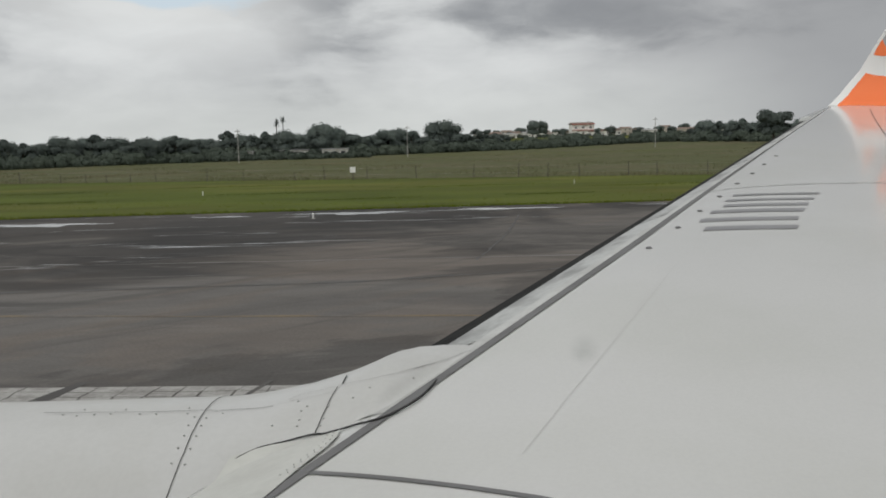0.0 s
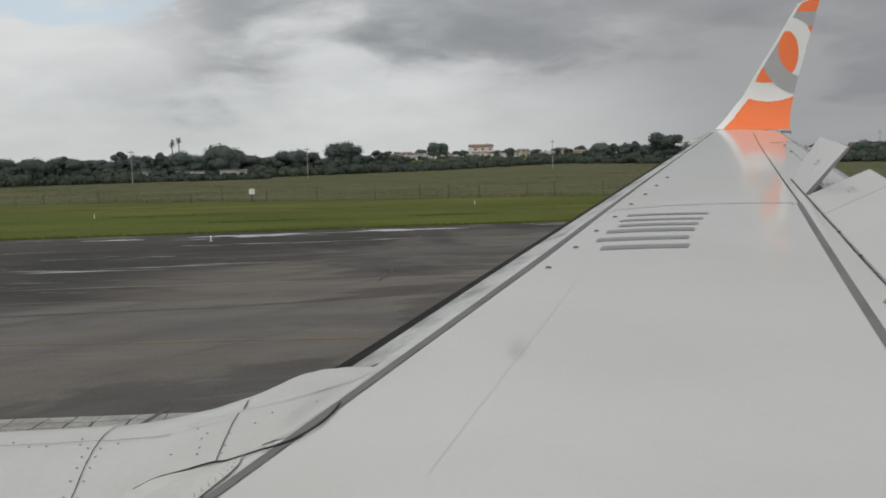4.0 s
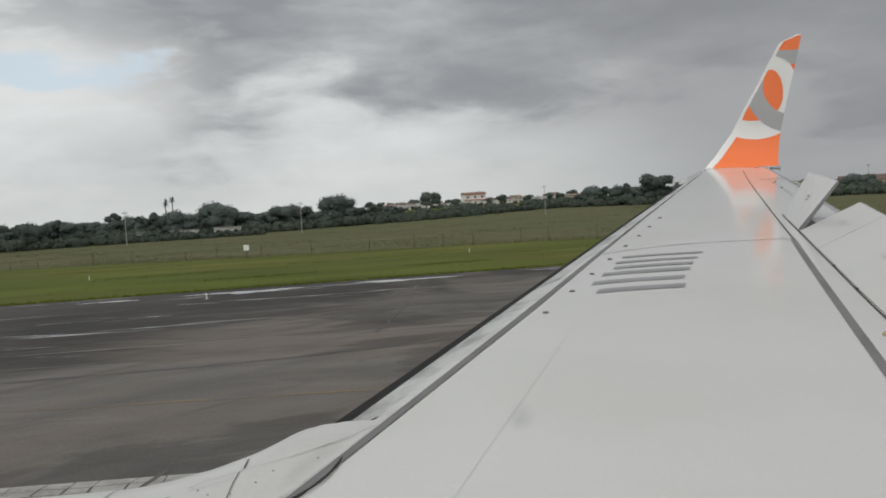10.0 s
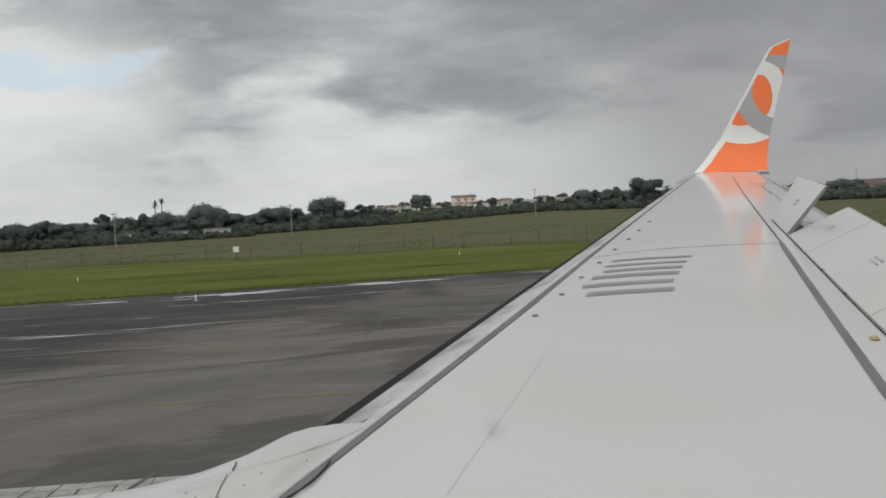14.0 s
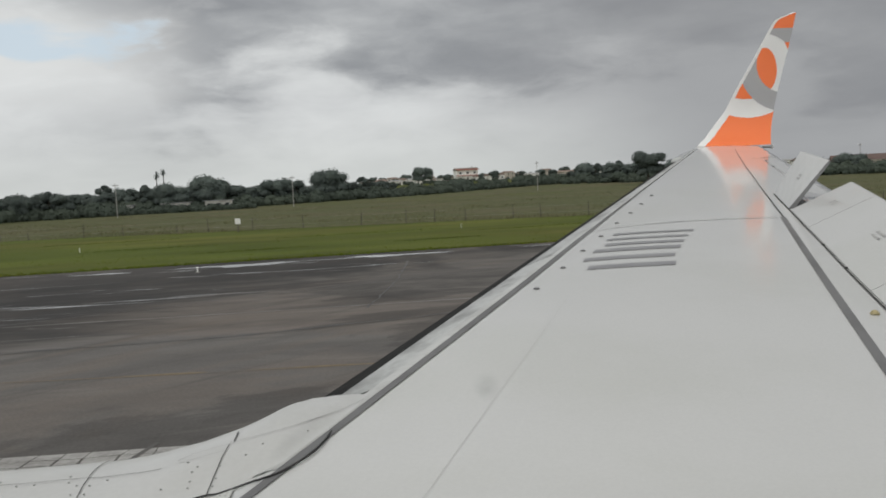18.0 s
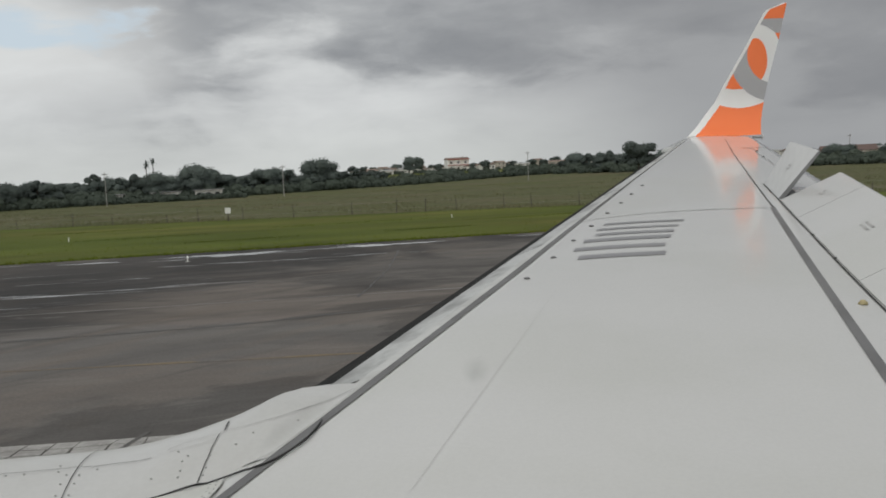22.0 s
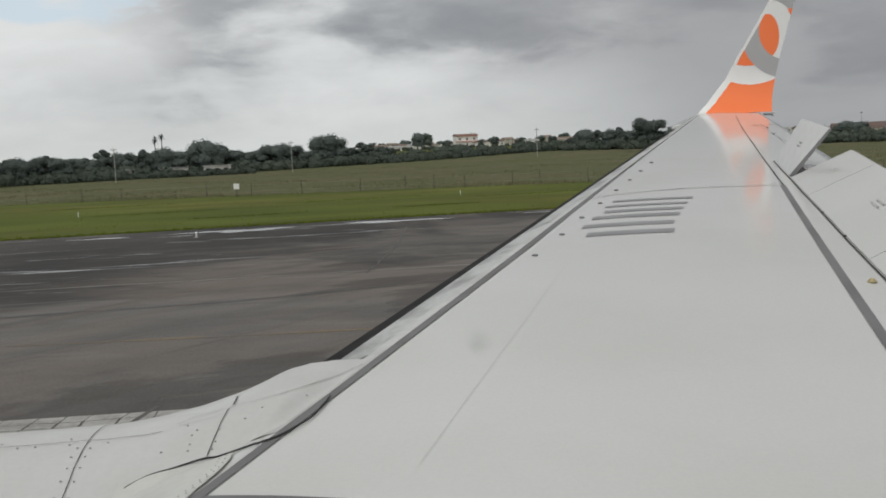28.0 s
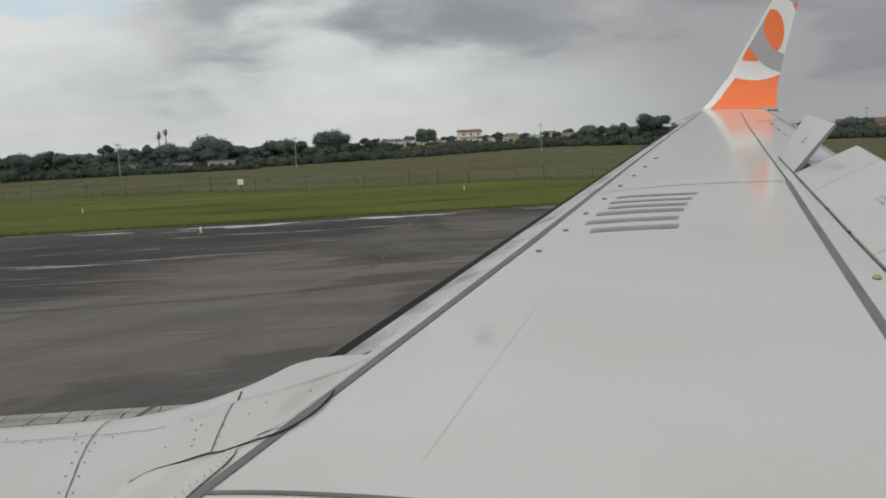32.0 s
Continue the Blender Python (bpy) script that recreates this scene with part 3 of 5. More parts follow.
def build_wing():
    ys = [-1.0 + 0.25 * i for i in range(66)]
    ys[-1] = 15.18
    rows = []
    for y in ys:
        tx = te_x(y) if y > 4 else te_x(4.0) + (4.0 - y) * 0.1
        c = tx - le_x(y)
        row = []
        for i in range(41):
            k = i / 40
            k = k * k * 0.75 + k * 0.25
            x = le_x(y) + c * k
            row.append((x, y, top_z(x, y)))
        for i in range(1, 20):
            k = 1 - i / 20
            x = le_x(y) + c * k
            row.append((x, y, top_z(le_x(y), y) + (top_z(tx, y) - top_z(le_x(y), y)) * k - c * 0.20 * math.sqrt(k) * (1 - k)))
        rows.append(row)
    bm = grid_mesh(rows, closed=True)
    for row_i in (0, -1):
        bm.verts.ensure_lookup_table()
    n = len(rows[0])
    bm.faces.new([bm.verts[i] for i in range(n)])
    bm.faces.new([bm.verts[len(bm.verts) - n + i] for i in range(n)][::-1])
    bmesh.ops.recalc_face_normals(bm, faces=bm.faces)
    ob = apart("wing", bm, WHITE, None, "glossy white swept wing skin with thin panel seams", True)
    return ob


wing = build_wing()


def wing_band(name, y0, y1, u0, u1, mat, lift=0.004, step=0.12, across=2, label="", thick=0.0):
    """A ribbon on the upper skin between two lines of constant or varying chord fraction."""
    n = max(2, int((y1 - y0) / step))
    rows = []
    for i in range(n + 1):
        y = y0 + (y1 - y0) * i / n
        a, b = (u0(y) if callable(u0) else u0), (u1(y) if callable(u1) else u1)
        rows.append([at_u(a + (b - a) * k / across, y, lift) for k in range(across + 1)])
    return apart(name, grid_mesh(rows), mat, None, label, True)


def wing_line(name, pts, width, mat, lift=0.004, label="", n=24):
    """A thin seam on the skin through plan points."""
    rows = []
    dense = []
    for a, b in zip(pts, pts[1:]):
        m = max(2, int(n / (len(pts) - 1)))
        dense += [(a[0] + (b[0] - a[0]) * i / m, a[1] + (b[1] - a[1]) * i / m) for i in range(m)]
    dense.append(pts[-1])
    for i, p in enumerate(dense):
        a, b = Vector(dense[max(0, i - 1)]), Vector(dense[min(len(dense) - 1, i + 1)])
        d = (b - a).normalized()
        w = width / 2
        rows.append([at_xy(p[0] - d.y * w * s, p[1] + d.x * w * s, lift) for s in (-1, 1)])
    return apart(name, grid_mesh(rows), mat, None, label)


def gap1(y):
    return lerp_table(y, ((2.4, 0.116), (6.0, 0.119), (10.0, 0.099), (14.8, 0.079)))


def gap0(y):
    return gap1(y) - lerp_table(y, ((2.4, 0.009), (4.0, 0.011), (6.0, 0.014), (8.0, 0.012), (10.0, 0.008), (14.8, 0.005)))


def nose_u(y):
    return lerp_table(y, ((3.0, 0.036), (5.0, 0.030), (6.5, 0.026), (9.0, 0.023), (15.0, 0.017)))


# extended slats, a joint every few metres; nose strip painted dark for its shade
for y0, y1 in ((4.10, 6.9), (6.93, 9.6), (9.63, 12.2), (12.23, 14.75)):
    wing_band("slat", y0, y1, nose_u, lambda y: gap0(y) - 0.020, SLAT_METAL, 0.006, 0.12, 6, "stained satin metal slat")
wing_band("slat_edge", 3.25, 14.75, lambda y: gap0(y) - 0.020, gap0, SLAT_EDGE, 0.006)
wing_band("slat_gap", 1.2, 14.9, gap0, gap1, GREY_STRIPE, 0.005, label="dark grey slat gap stripe")


def build_nose(y0, y1):
    rows = []
    n = int((y1 - y0) / 0.12)
    for i in range(n + 1):
        y = y0 + (y1 - y0) * i / n
        x0, z0 = le_x(y) - 0.004 * (y - 3.2) - 0.026 * max(0.0, min(1.0, (9.0 - y) / 4.5)), top_z(le_x(y), y)
        w = nose_u(y)
        low = lerp_table(y, ((3.0, 1.0), (15.0, 0.5)))
        rows.append([(x0 + 0.10 * low, y, z0 - 0.085 * low), (x0 + 0.03 * low, y, z0 - 0.055 * low), (x0 + 0.002, y, z0 - 0.02 * low), (x0, y, z0 - 0.004)]
                    + [at_u(w * k, y, 0.004) for k in (0.25, 0.6, 1.0)])
    return apart("nose_strip", grid_mesh(rows), NOSE_SHADE, None, "leading edge strip coloured dark for reflection and shade", True)


build_nose(4.15, 14.3)
# position light in the leading edge at the tip
rows = []
for i in range(13):
    y = 13.55 + 1.6 * i / 12
    r = 0.085 * (1 - 0.72 * i / 12) * (0.55 if i == 0 else 1.0)
    rows.append([(le_x(y) + 0.02 + 1.3 * r * math.cos(a * math.pi / 10), y, top_z(le_x(y), y) + 0.004 + 0.75 * r * math.sin(a * math.pi / 10)) for a in range(20)])
bm = grid_mesh(rows, closed=True)
bm.verts.ensure_lookup_table()
bm.faces.new([bm.verts[i] for i in range(20)])
bm.faces.new([bm.verts[240 + i] for i in range(20)][::-1])
bmesh.ops.recalc_face_normals(bm, faces=bm.faces)
apart("position_light", bm, LIGHT_GREY_LENS, None, "grey glazed position light in the tip edge", True)
# hinge hardware along the rear seams
for x, y in ((4.918, 10.70), (5.316, 12.03), (5.551, 12.79), (3.384, 6.79), (3.148, 6.0)):
    apart("hinge_fitting", box(at_xy(x, y, 0.006), (0.032, 0.016, 0.010), 15, 0.003), SEAM)

# rear stripe, narrowing to a seam near the tip
wing_band("rear_stripe", 1.5, 8.03, lambda y: 0.590 + (8.03 - y) * 0.0064, lambda y: 0.6045 + (8.03 - y) * 0.0060, GREY_STRIPE, 0.004, label="grey walkway border stripe")
TIP_SEAM = ((8.03, 0.597), (9.4, 0.578), (10.87, 0.556), (12.6, 0.521), (14.45, 0.481))
wing_band("rear_seam", 8.03, 14.45, lambda y: lerp_table(y, TIP_SEAM), lambda y: lerp_table(y, TIP_SEAM) + 0.0040, SEAM)
HINGE = ((3.6, 0.690), (4.9, 0.671), (5.83, 0.659), (6.82, 0.648), (8.5, 0.624), (9.5, 0.606))
wing_band("hinge_seam", 3.6, 9.5, lambda y: lerp_table(y, HINGE), lambda y: lerp_table(y, HINGE) + 0.0034, SEAM)
wing_line("rib_seam", [(1.79, 7.71), (2.62, 7.88), (3.59, 8.03)], 0.016, RIVET_GREY)
wing_line("root_stripe", [(-0.62, 2.79), (-0.34, 2.717), (-0.10, 2.651), (0.113, 2.588), (0.5, 2.43), (1.0, 2.19), (1.5, 1.89)], 0.025, GREY_STRIPE, label="dark grey root seam stripe")
wing_line("skin_seam", [(0.07, 2.87), (0.41, 3.72), (0.77, 4.61), (1.08, 5.39)], 0.0019, SKIN_SEAM)


def fastener():
    bm = bmesh.new()
    bmesh.ops.create_cone(bm, cap_ends=True, segments=14, radius1=0.022, radius2=0.015, depth=0.007)
    return mesh_of("fastener", bm, GREY_STRIPE)


FASTENER = fastener()
for i in range(8):
    x, y = ((0.95, 5.71), (1.24, 6.28), (1.51, 6.84), (1.79, 7.40), (2.08, 7.99), (2.35, 8.51), (2.61, 9.04), (2.89, 9.60))[i]
    ob = new("fastener", FASTENER)
    ob.parent = airliner
    ob.matrix_parent_inverse = airliner.matrix_basis.inverted()
    ob.matrix_basis = pose(*at_xy(x, y, 0.006), 7, 0, 0)

# painted marking, kept as plain bars of its size and colour
for y, w, x0, x1 in ((6.20, 0.12, 1.40, 2.03), (6.48, 0.11, 1.433, 2.12), (6.77, 0.11, 1.576, 2.26), (6.99, 0.09, 1.72, 2.36), (7.20, 0.07, 1.785, 2.47), (7.42, 0.07, 1.90, 2.59)):
    rows = []
    for i in range(13):
        k = i / 12
        x = x0 + (x1 - x0) * k
        yy = y + 0.045 * (x - x0)
        rows.append([at_xy(x - 0.2 * w, yy - w / 2, 0.004), at_xy(x + 0.2 * w, yy + w / 2, 0.004)])
    apart("marking_bar", grid_mesh(rows), MARK_GREY, None, "grey painted marking bar on white skin")

# brass fitting beside the hinge line
bm = bmesh.new()
bmesh.ops.create_uvsphere(bm, u_segments=14, v_segments=8, radius=0.021, matrix=Matrix.Translation(at_xy(2.72, 4.88, 0.010)) @ Matrix.Diagonal((1, 1, 0.8, 1)))
bmesh.ops.create_cone(bm, cap_ends=True, segments=16, radius1=0.027, radius2=0.025, depth=0.012, matrix=Matrix.Translation(at_xy(2.72, 4.88, 0.006)))
apart("fitting", bm, BRASS, None, "small brass dome fitting", True)


# ---- spoilers ----
def spoiler(y0, y1, chord0, chord1, lift0, lift1, marks=True):
    """A hinged panel between two spanwise stations, raised by the given angles at each end."""
    def edge(y, c, a, k, off):
        x, yy, z = at_u(lerp_table(y, HINGE) + 0.007, y)
        a = math.radians(a)
        n = Vector((-math.sin(a) * 0.958, math.sin(a) * 0.287, math.cos(a)))
        return Vector((x + 0.958 * c * k * math.cos(a), yy - 0.287 * c * k * math.cos(a), z + c * k * math.sin(a))) + n * off
    bm = bmesh.new()
    rows = []
    for i in range(5):
        s = i / 4
        y, c, a = y0 + (y1 - y0) * s, chord0 + (chord1 - chord0) * s, lift0 + (lift1 - lift0) * s
        loop = [edge(y, c, a, k, 0.010) for k in (0, 0.03, 0.25, 0.5, 0.75, 0.97)] + [edge(y, c, a, 1.0, 0.0)]
        loop += [edge(y, c, a, k, -0.014 - 0.02 * (1 - k)) for k in (0.97, 0.6, 0.2, 0.0)]
        rows.append(loop)
    bm = grid_mesh(rows, closed=True)
    bm.verts.ensure_lookup_table()
    n = len(rows[0])
    bm.faces.new([bm.verts[i] for i in range(n)])
    bm.faces.new([bm.verts[4 * n + i] for i in range(n)][::-1])
    bm.faces.ensure_lookup_table()
    for i, f in enumerate(bm.faces):
        f.material_index = 0 if i < 4 * n and i % n < 6 else 1
    bmesh.ops.recalc_face_normals(bm, faces=bm.faces)
    ob = apart("spoiler", bm, (WHITE, UNDERSIDE_SHADE), None, "white spoiler panel, raised, underside greyed for its shade")
    if marks:
        for dk in (0.0, 0.07):
            rows = []
            for s in (0.42, 0.52):
                y, c, a = y0 + (y1 - y0) * s, chord0 + (chord1 - chord0) * s, lift0 + (lift1 - lift0) * s
                rows.append([edge(y, c, a, 0.48 + dk, 0.013), edge(y, c, a, 0.51 + dk, 0.013)])
            apart("stencil_bar", grid_mesh(rows), RIVET_GREY, ob)
    return ob


spoiler(8.52, 9.50, 0.58, 0.52, 50, 58)
spoiler(7.492, 8.42, 0.60, 0.60, 25, 24)
spoiler(5.372, 7.486, 0.60, 0.60, 26, 25)
spoiler(3.70, 5.366, 0.60, 0.60, 26, 26)
# flat dark strip painting the bay's shade, and the flap behind the raised panels
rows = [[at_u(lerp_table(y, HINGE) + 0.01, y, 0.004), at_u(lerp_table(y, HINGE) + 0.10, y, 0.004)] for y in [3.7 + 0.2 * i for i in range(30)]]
apart("spoiler_bay", grid_mesh(rows), BAY_SHADE, None, "flat dark strip for the shade under the raised spoilers")


def flap(y0, y1):
    rows = []
    for i in range(9):
        y = y0 + (y1 - y0) * i / 8
        x0 = te_x(min(y, 9.29)) - 0.32
        z0 = top_z(x0, y)
        c = 0.62
        rows.append([(x0 + c * k, y, z0 - 0.02 - 0.20 * c * k * (0.4 + k) + 0.05 * math.sin(math.pi * min(1, k * 1.2 + 0.1))) for k in (0, .15, .3, .5, .75, 1)]
                    + [(x0 + c * k, y, z0 - 0.06 - 0.21 * c * k * (0.4 + k)) for k in (0.97, 0.6, 0.2, 0.0)])
    bm = grid_mesh(rows, closed=True)
    bm.verts.ensure_lookup_table()
    n = len(rows[0])
    bm.faces.new([bm.verts[i] for i in range(n)])
    bm.faces.new([bm.verts[8 * n + i] for i in range(n)][::-1])
    bmesh.ops.recalc_face_normals(bm, faces=bm.faces)
    return apart("flap", bm, WHITE, None, "white trailing edge flap, lowered", True)


flap(4.2, 7.45)
flap(7.50, 9.22)
wing_line("aileron_seam", [(4.66, 9.62), (5.55, 12.9)], 0.011, RIVET_GREY)
wing_line("aileron_seam", [(5.45, 13.05), (5.98, 13.32)], 0.020, SEAM)


# ---- winglet ----
# height above the joint -> leading edge x, trailing edge x
WL_LE = ((0.0, 5.34), (0.18, 5.565), (0.59, 5.951), (0.95, 6.159), (1.44, 6.469), (1.79, 6.676), (2.06, 6.84), (2.13, 6.90), (2.24, 7.20))
WL_TE = ((0.0, 6.645), (0.55, 6.815), (0.85, 6.89), (1.28, 7.008), (1.61, 7.105), (1.94, 7.191), (2.24, 7.266))
WL_Z0 = EYE + 0.345


def wl_y(h):
    """The blend: the tip curls up and leans a little outboard."""
    return 15.12 + 0.28 * (1 - (1 - min(1.0, h / 0.75)) ** 2.2)


def wl_point(x, h, side):
    a, b = lerp_table(h, WL_LE), lerp_table(h, WL_TE)
    k = min(1.0, max(0.0, (x - a) / max(0.01, b - a)))
    t = 0.055 * (1.3 - 0.35 * h) * math.sqrt(max(0.0, k)) * (1 - k) * 1.6
    return (x, wl_y(h) + (side * t if side > 0 else side * t * 0.08), WL_Z0 + h)


def build_winglet():
    rows = []
    for i in range(57):
        h = 2.24 * i / 56
        a, b = lerp_table(h, WL_LE), lerp_table(h, WL_TE)
        ks = [(j / 16) ** 1.6 for j in range(17)]
        rows.append([wl_point(a + (b - a) * k, h, -1) for k in ks] + [wl_point(a + (b - a) * k, h, 1) for k in ks[-2:0:-1]])
    bm = grid_mesh(rows, closed=True)
    bm.verts.ensure_lookup_table()
    n = len(rows[0])
    bm.faces.new([bm.verts[i] for i in range(n)])
    bm.faces.new([bm.verts[56 * n + i] for i in range(n)][::-1])
    bmesh.ops.recalc_face_normals(bm, faces=bm.faces)
    # the trailing edge is sharp
    rear = {bm.verts[i * n + 16] for i in range(57)}
    for e in bm.edges:
        if e.verts[0] in rear and e.verts[1] in rear:
            e.smooth = False
    return apart("winglet", bm, WINGLET_WHITE, None, "upswept winglet painted in orange, white and grey shapes", True)


winglet = build_winglet()


def livery(x, h):
    """Which colour the paint has at a place of the winglet's inner face."""
    # arcs in metres: x along the plane, h up
    def inside(cx, ch, r):
        return math.hypot(x - cx, h - ch) < r
    a = lerp_table(h, WL_LE)
    if x < a + 0.055 + 0.085 * (math.exp(-((h - 0.48) / 0.25) ** 2) if h > 0.48 else 1.0):
        return None
    if 1.62 < h < 1.74 and x > lerp_table(h, WL_TE) - 0.75 * (h - 1.62):
        return "orange"
    if h > 1.985:
        return "orange"
    if h > 1.57 and not inside(6.66, 1.32, 0.56 + 0.02) and h > 1.63:
        return "grey"
    if not inside(6.39, 1.565, 1.085) and h < 0.75:
        return "orange"
    ring = math.hypot(x - 7.02, h - 1.365)
    if 0.475 < ring < 0.79 and h < 1.66 and inside(6.39, 1.565, 1.085) and x > a:
        if h > 0.62 or x > 6.5:
            return "grey"
    if ring <= 0.475 and ((x - 6.695) / 0.205) ** 2 + ((h - 1.29) / 0.37) ** 2 < 1:
        return "orange"
    if inside(6.35, 1.48, 0.68) and ring >= 0.79 and h < 1.1:
        return "orange"
    return None


def build_livery():
    nx, nh = 110, 220
    for colour, mat, name in (("orange", ORANGE, "orange_shape"), ("grey", LIVERY_GREY, "grey_shape")):
        bm = bmesh.new()
        cache = {}

        def vert(i, j):
            if (i, j) not in cache:
                h = 2.235 * j / nh
                p0, p1 = lerp_table(h, WL_LE), lerp_table(h, WL_TE)
                x = p0 + (p1 - p0) * i / nx
                p = wl_point(x, h, -1)
                cache[(i, j)] = bm.verts.new((p[0], p[1] - 0.004, p[2]))
            return cache[(i, j)]

        for j in range(nh):
            h = 2.235 * (j + 0.5) / nh
            p0, p1 = lerp_table(h, WL_LE), lerp_table(h, WL_TE)
            for i in range(nx):
                x = p0 + (p1 - p0) * (i + 0.5) / nx
                if livery(x, h) == colour:
                    bm.faces.new((vert(i, j), vert(i + 1, j), vert(i + 1, j + 1), vert(i, j + 1)))
        apart(name, bm, mat, winglet, colour + " painted livery shapes", True)


build_livery()
# tail lamp at the foot of the winglet
bm = box((6.665, 15.33, WL_Z0 - 0.035), (0.16, 0.05, 0.04), 0, 0.012)
lamp_body = apart("tip_lamp", bm, STEEL, None, "small tip lamp housing")
apart("lens", box((6.755, 15.33, WL_Z0 - 0.035), (0.03, 0.055, 0.075), 0, 0.01), LENS, lamp_body, "clear lamp lens")

# ---- engine and pylon ----
NAC_Y, NAC_Z = 3.55, EYE - 2.17


def nac_radius(x):
    return lerp_table(x, ((-4.3, 0.90), (-4.1, 0.99), (-3.6, 1.04), (-2.6, 1.080), (-2.0, 1.0895), (-1.7, 1.095), (-1.4, 1.102), (-1.2, 1.106), (-1.0, 1.102), (-0.6, 1.07), (0.2, 0.96), (0.9, 0.80)))


def nac_point(x, deg, lift=0.0):
    """deg from straight up, positive outboard."""
    a, r = math.radians(deg), nac_radius(x) + lift
    return (x, NAC_Y + r * math.sin(a), NAC_Z + r * math.cos(a))


def build_nacelle():
    xs = [-4.3, -4.28, -4.2, -4.1, -3.9, -3.6, -3.2, -2.8, -2.4, -2.0, -1.7, -1.45, -1.2, -1.0, -0.8, -0.6, -0.3, 0.0, 0.3, 0.6, 0.9]
    rows = [[nac_point(x, 360 * i / 72) for i in range(72)] for x in xs]
    inner = [[(x, NAC_Y + r * math.sin(2 * math.pi * i / 72), NAC_Z + r * math.cos(2 * math.pi * i / 72)) for i in range(72)] for x, r in ((-4.2, 0.84), (-3.6, 0.80))]
    bm = grid_mesh(inner[::-1] + rows, closed=True)
    bm.verts.ensure_lookup_table()
    bm.faces.new([bm.verts[i] for i in range(72)])
    bm.faces.new([bm.verts[len(bm.verts) - 72 + i] for i in range(72)][::-1])
    bmesh.ops.recalc_face_normals(bm, faces=bm.faces)
    return apart("engine_nacelle", bm, NACELLE_PAINT, None, "white engine cowling with riveted seams", True)


nacelle = build_nacelle()


RIDGE_Y = ((-1.3, 3.82), (-0.95, 3.80), (-0.626, 3.80), (-0.507, 3.82), (-0.446, 3.85), (-0.349, 3.92), (-0.265, 3.96), (-0.18, 4.0), (-0.05, 4.03))
RIDGE_Z = ((-1.7, -1.13), (-1.25, -1.090), (-0.95, -1.056), (-0.80, -1.034), (-0.626, -0.981), (-0.507, -0.938), (-0.452, -0.915), (-0.349, -0.9085), (-0.265, -0.912), (-0.18, -0.920), (-0.10, -0.927), (0.1, -0.935))


def pylon_z(x, y):
    """The fairing's skin: a crest that climbs from the cowling to a knee, then runs flat to the slat gap."""
    ys = lerp_table(x, RIDGE_Y)
    r = EYE + (lerp_table(x - 0.012, RIDGE_Z) + lerp_table(x, RIDGE_Z) + lerp_table(x + 0.012, RIDGE_Z)) / 3
    drop = lerp_table(x, ((-1.3, 0.045), (-0.95, 0.080), (-0.6, 0.120), (-0.3, 0.125), (0.2, 0.12)))
    lean = lerp_table(x, ((-1.3, 0.20), (-0.8, 0.18), (-0.45, 0.06), (-0.3, 0.0)))
    e = ys - y
    if e > 0:
        z = r + lean * e - (drop + 0.65 * lean) / 0.4225 * e * e
        if e > 0.65:
            z -= 0.5 * (e - 0.65)
    else:
        z = r + 0.30 * e - 1.3 * e * e
    # melts into the round cowling in front
    rr = nac_radius(x)
    q = rr * rr - (y - NAC_Y) ** 2
    if x < -0.80 and q > 0:
        k = min(1.0, (-0.80 - x) / 0.55)
        k = k * k * (3 - 2 * k)
        z = z * (1 - k) + (NAC_Z + math.sqrt(q) - 0.006 * k) * k
    # meets the slat gap line at its rear edge
    gx = le_x(y) + gap0(y) * ref_chord(y)
    if x > gx - 0.10:
        k = min(1.0, (x - gx + 0.10) / 0.10)
        k = k * k * (3 - 2 * k)
        z = z * (1 - k) + (top_z(x, y) + 0.003 - 0.3 * max(0.0, y - 4.03)) * k
    return z


def build_pylon():
    rows = []
    for i in range(71):
        k = i / 70
        row = []
        for j in range(37):
            y = 2.95 + 1.75 * j / 36
            gx = le_x(y) + gap0(y) * ref_chord(y) + 0.01
            x = -1.62 + (gx + 1.62) * k
            row.append((x, y, pylon_z(x, y)))
        rows.append(row)
    bm = grid_mesh(rows)
    # closed underneath
    ext = bmesh.ops.extrude_face_region(bm, geom=bm.faces[:])
    for v in ext["geom"]:
        if isinstance(v, bmesh.types.BMVert):
            v.co.z -= 0.22
    bmesh.ops.recalc_face_normals(bm, faces=bm.faces)
    return apart("pylon_fairing", bm, NACELLE_PAINT, None, "white pylon fairing blending into the wing", True)


pylon = build_pylon()


def cowl_z(x, y):
    """The outer skin of cowling and fairing together."""
    r = nac_radius(x)
    d = r * r - (y - NAC_Y) ** 2
    z = NAC_Z + math.sqrt(d) if d > 0 else -9
    return max(z, pylon_z(x, y) if x > -1.62 and y > 2.95 else -9, top_z(x, y) if x > le_x(y) else -9)


def cowl_line(name, pts, width, mat, lift=0.004, n=40):
    dense = []
    for a, b in zip(pts, pts[1:]):
        m = max(2, int(n / (len(pts) - 1)))
        dense += [(a[0] + (b[0] - a[0]) * i / m, a[1] + (b[1] - a[1]) * i / m) for i in range(m)]
    dense.append(pts[-1])
    rows = []
    for i, p in enumerate(dense):
        a, b = Vector(dense[max(0, i - 1)]), Vector(dense[min(len(dense) - 1, i + 1)])
        d = (b - a).normalized()
        row = []
        for s in (-1, 1):
            x, y = p[0] - d.y * width / 2 * s, p[1] + d.x * width / 2 * s
            row.append((x, y, cowl_z(x, y) + lift))
        rows.append(row)
    return apart(name, grid_mesh(rows), mat, nacelle)


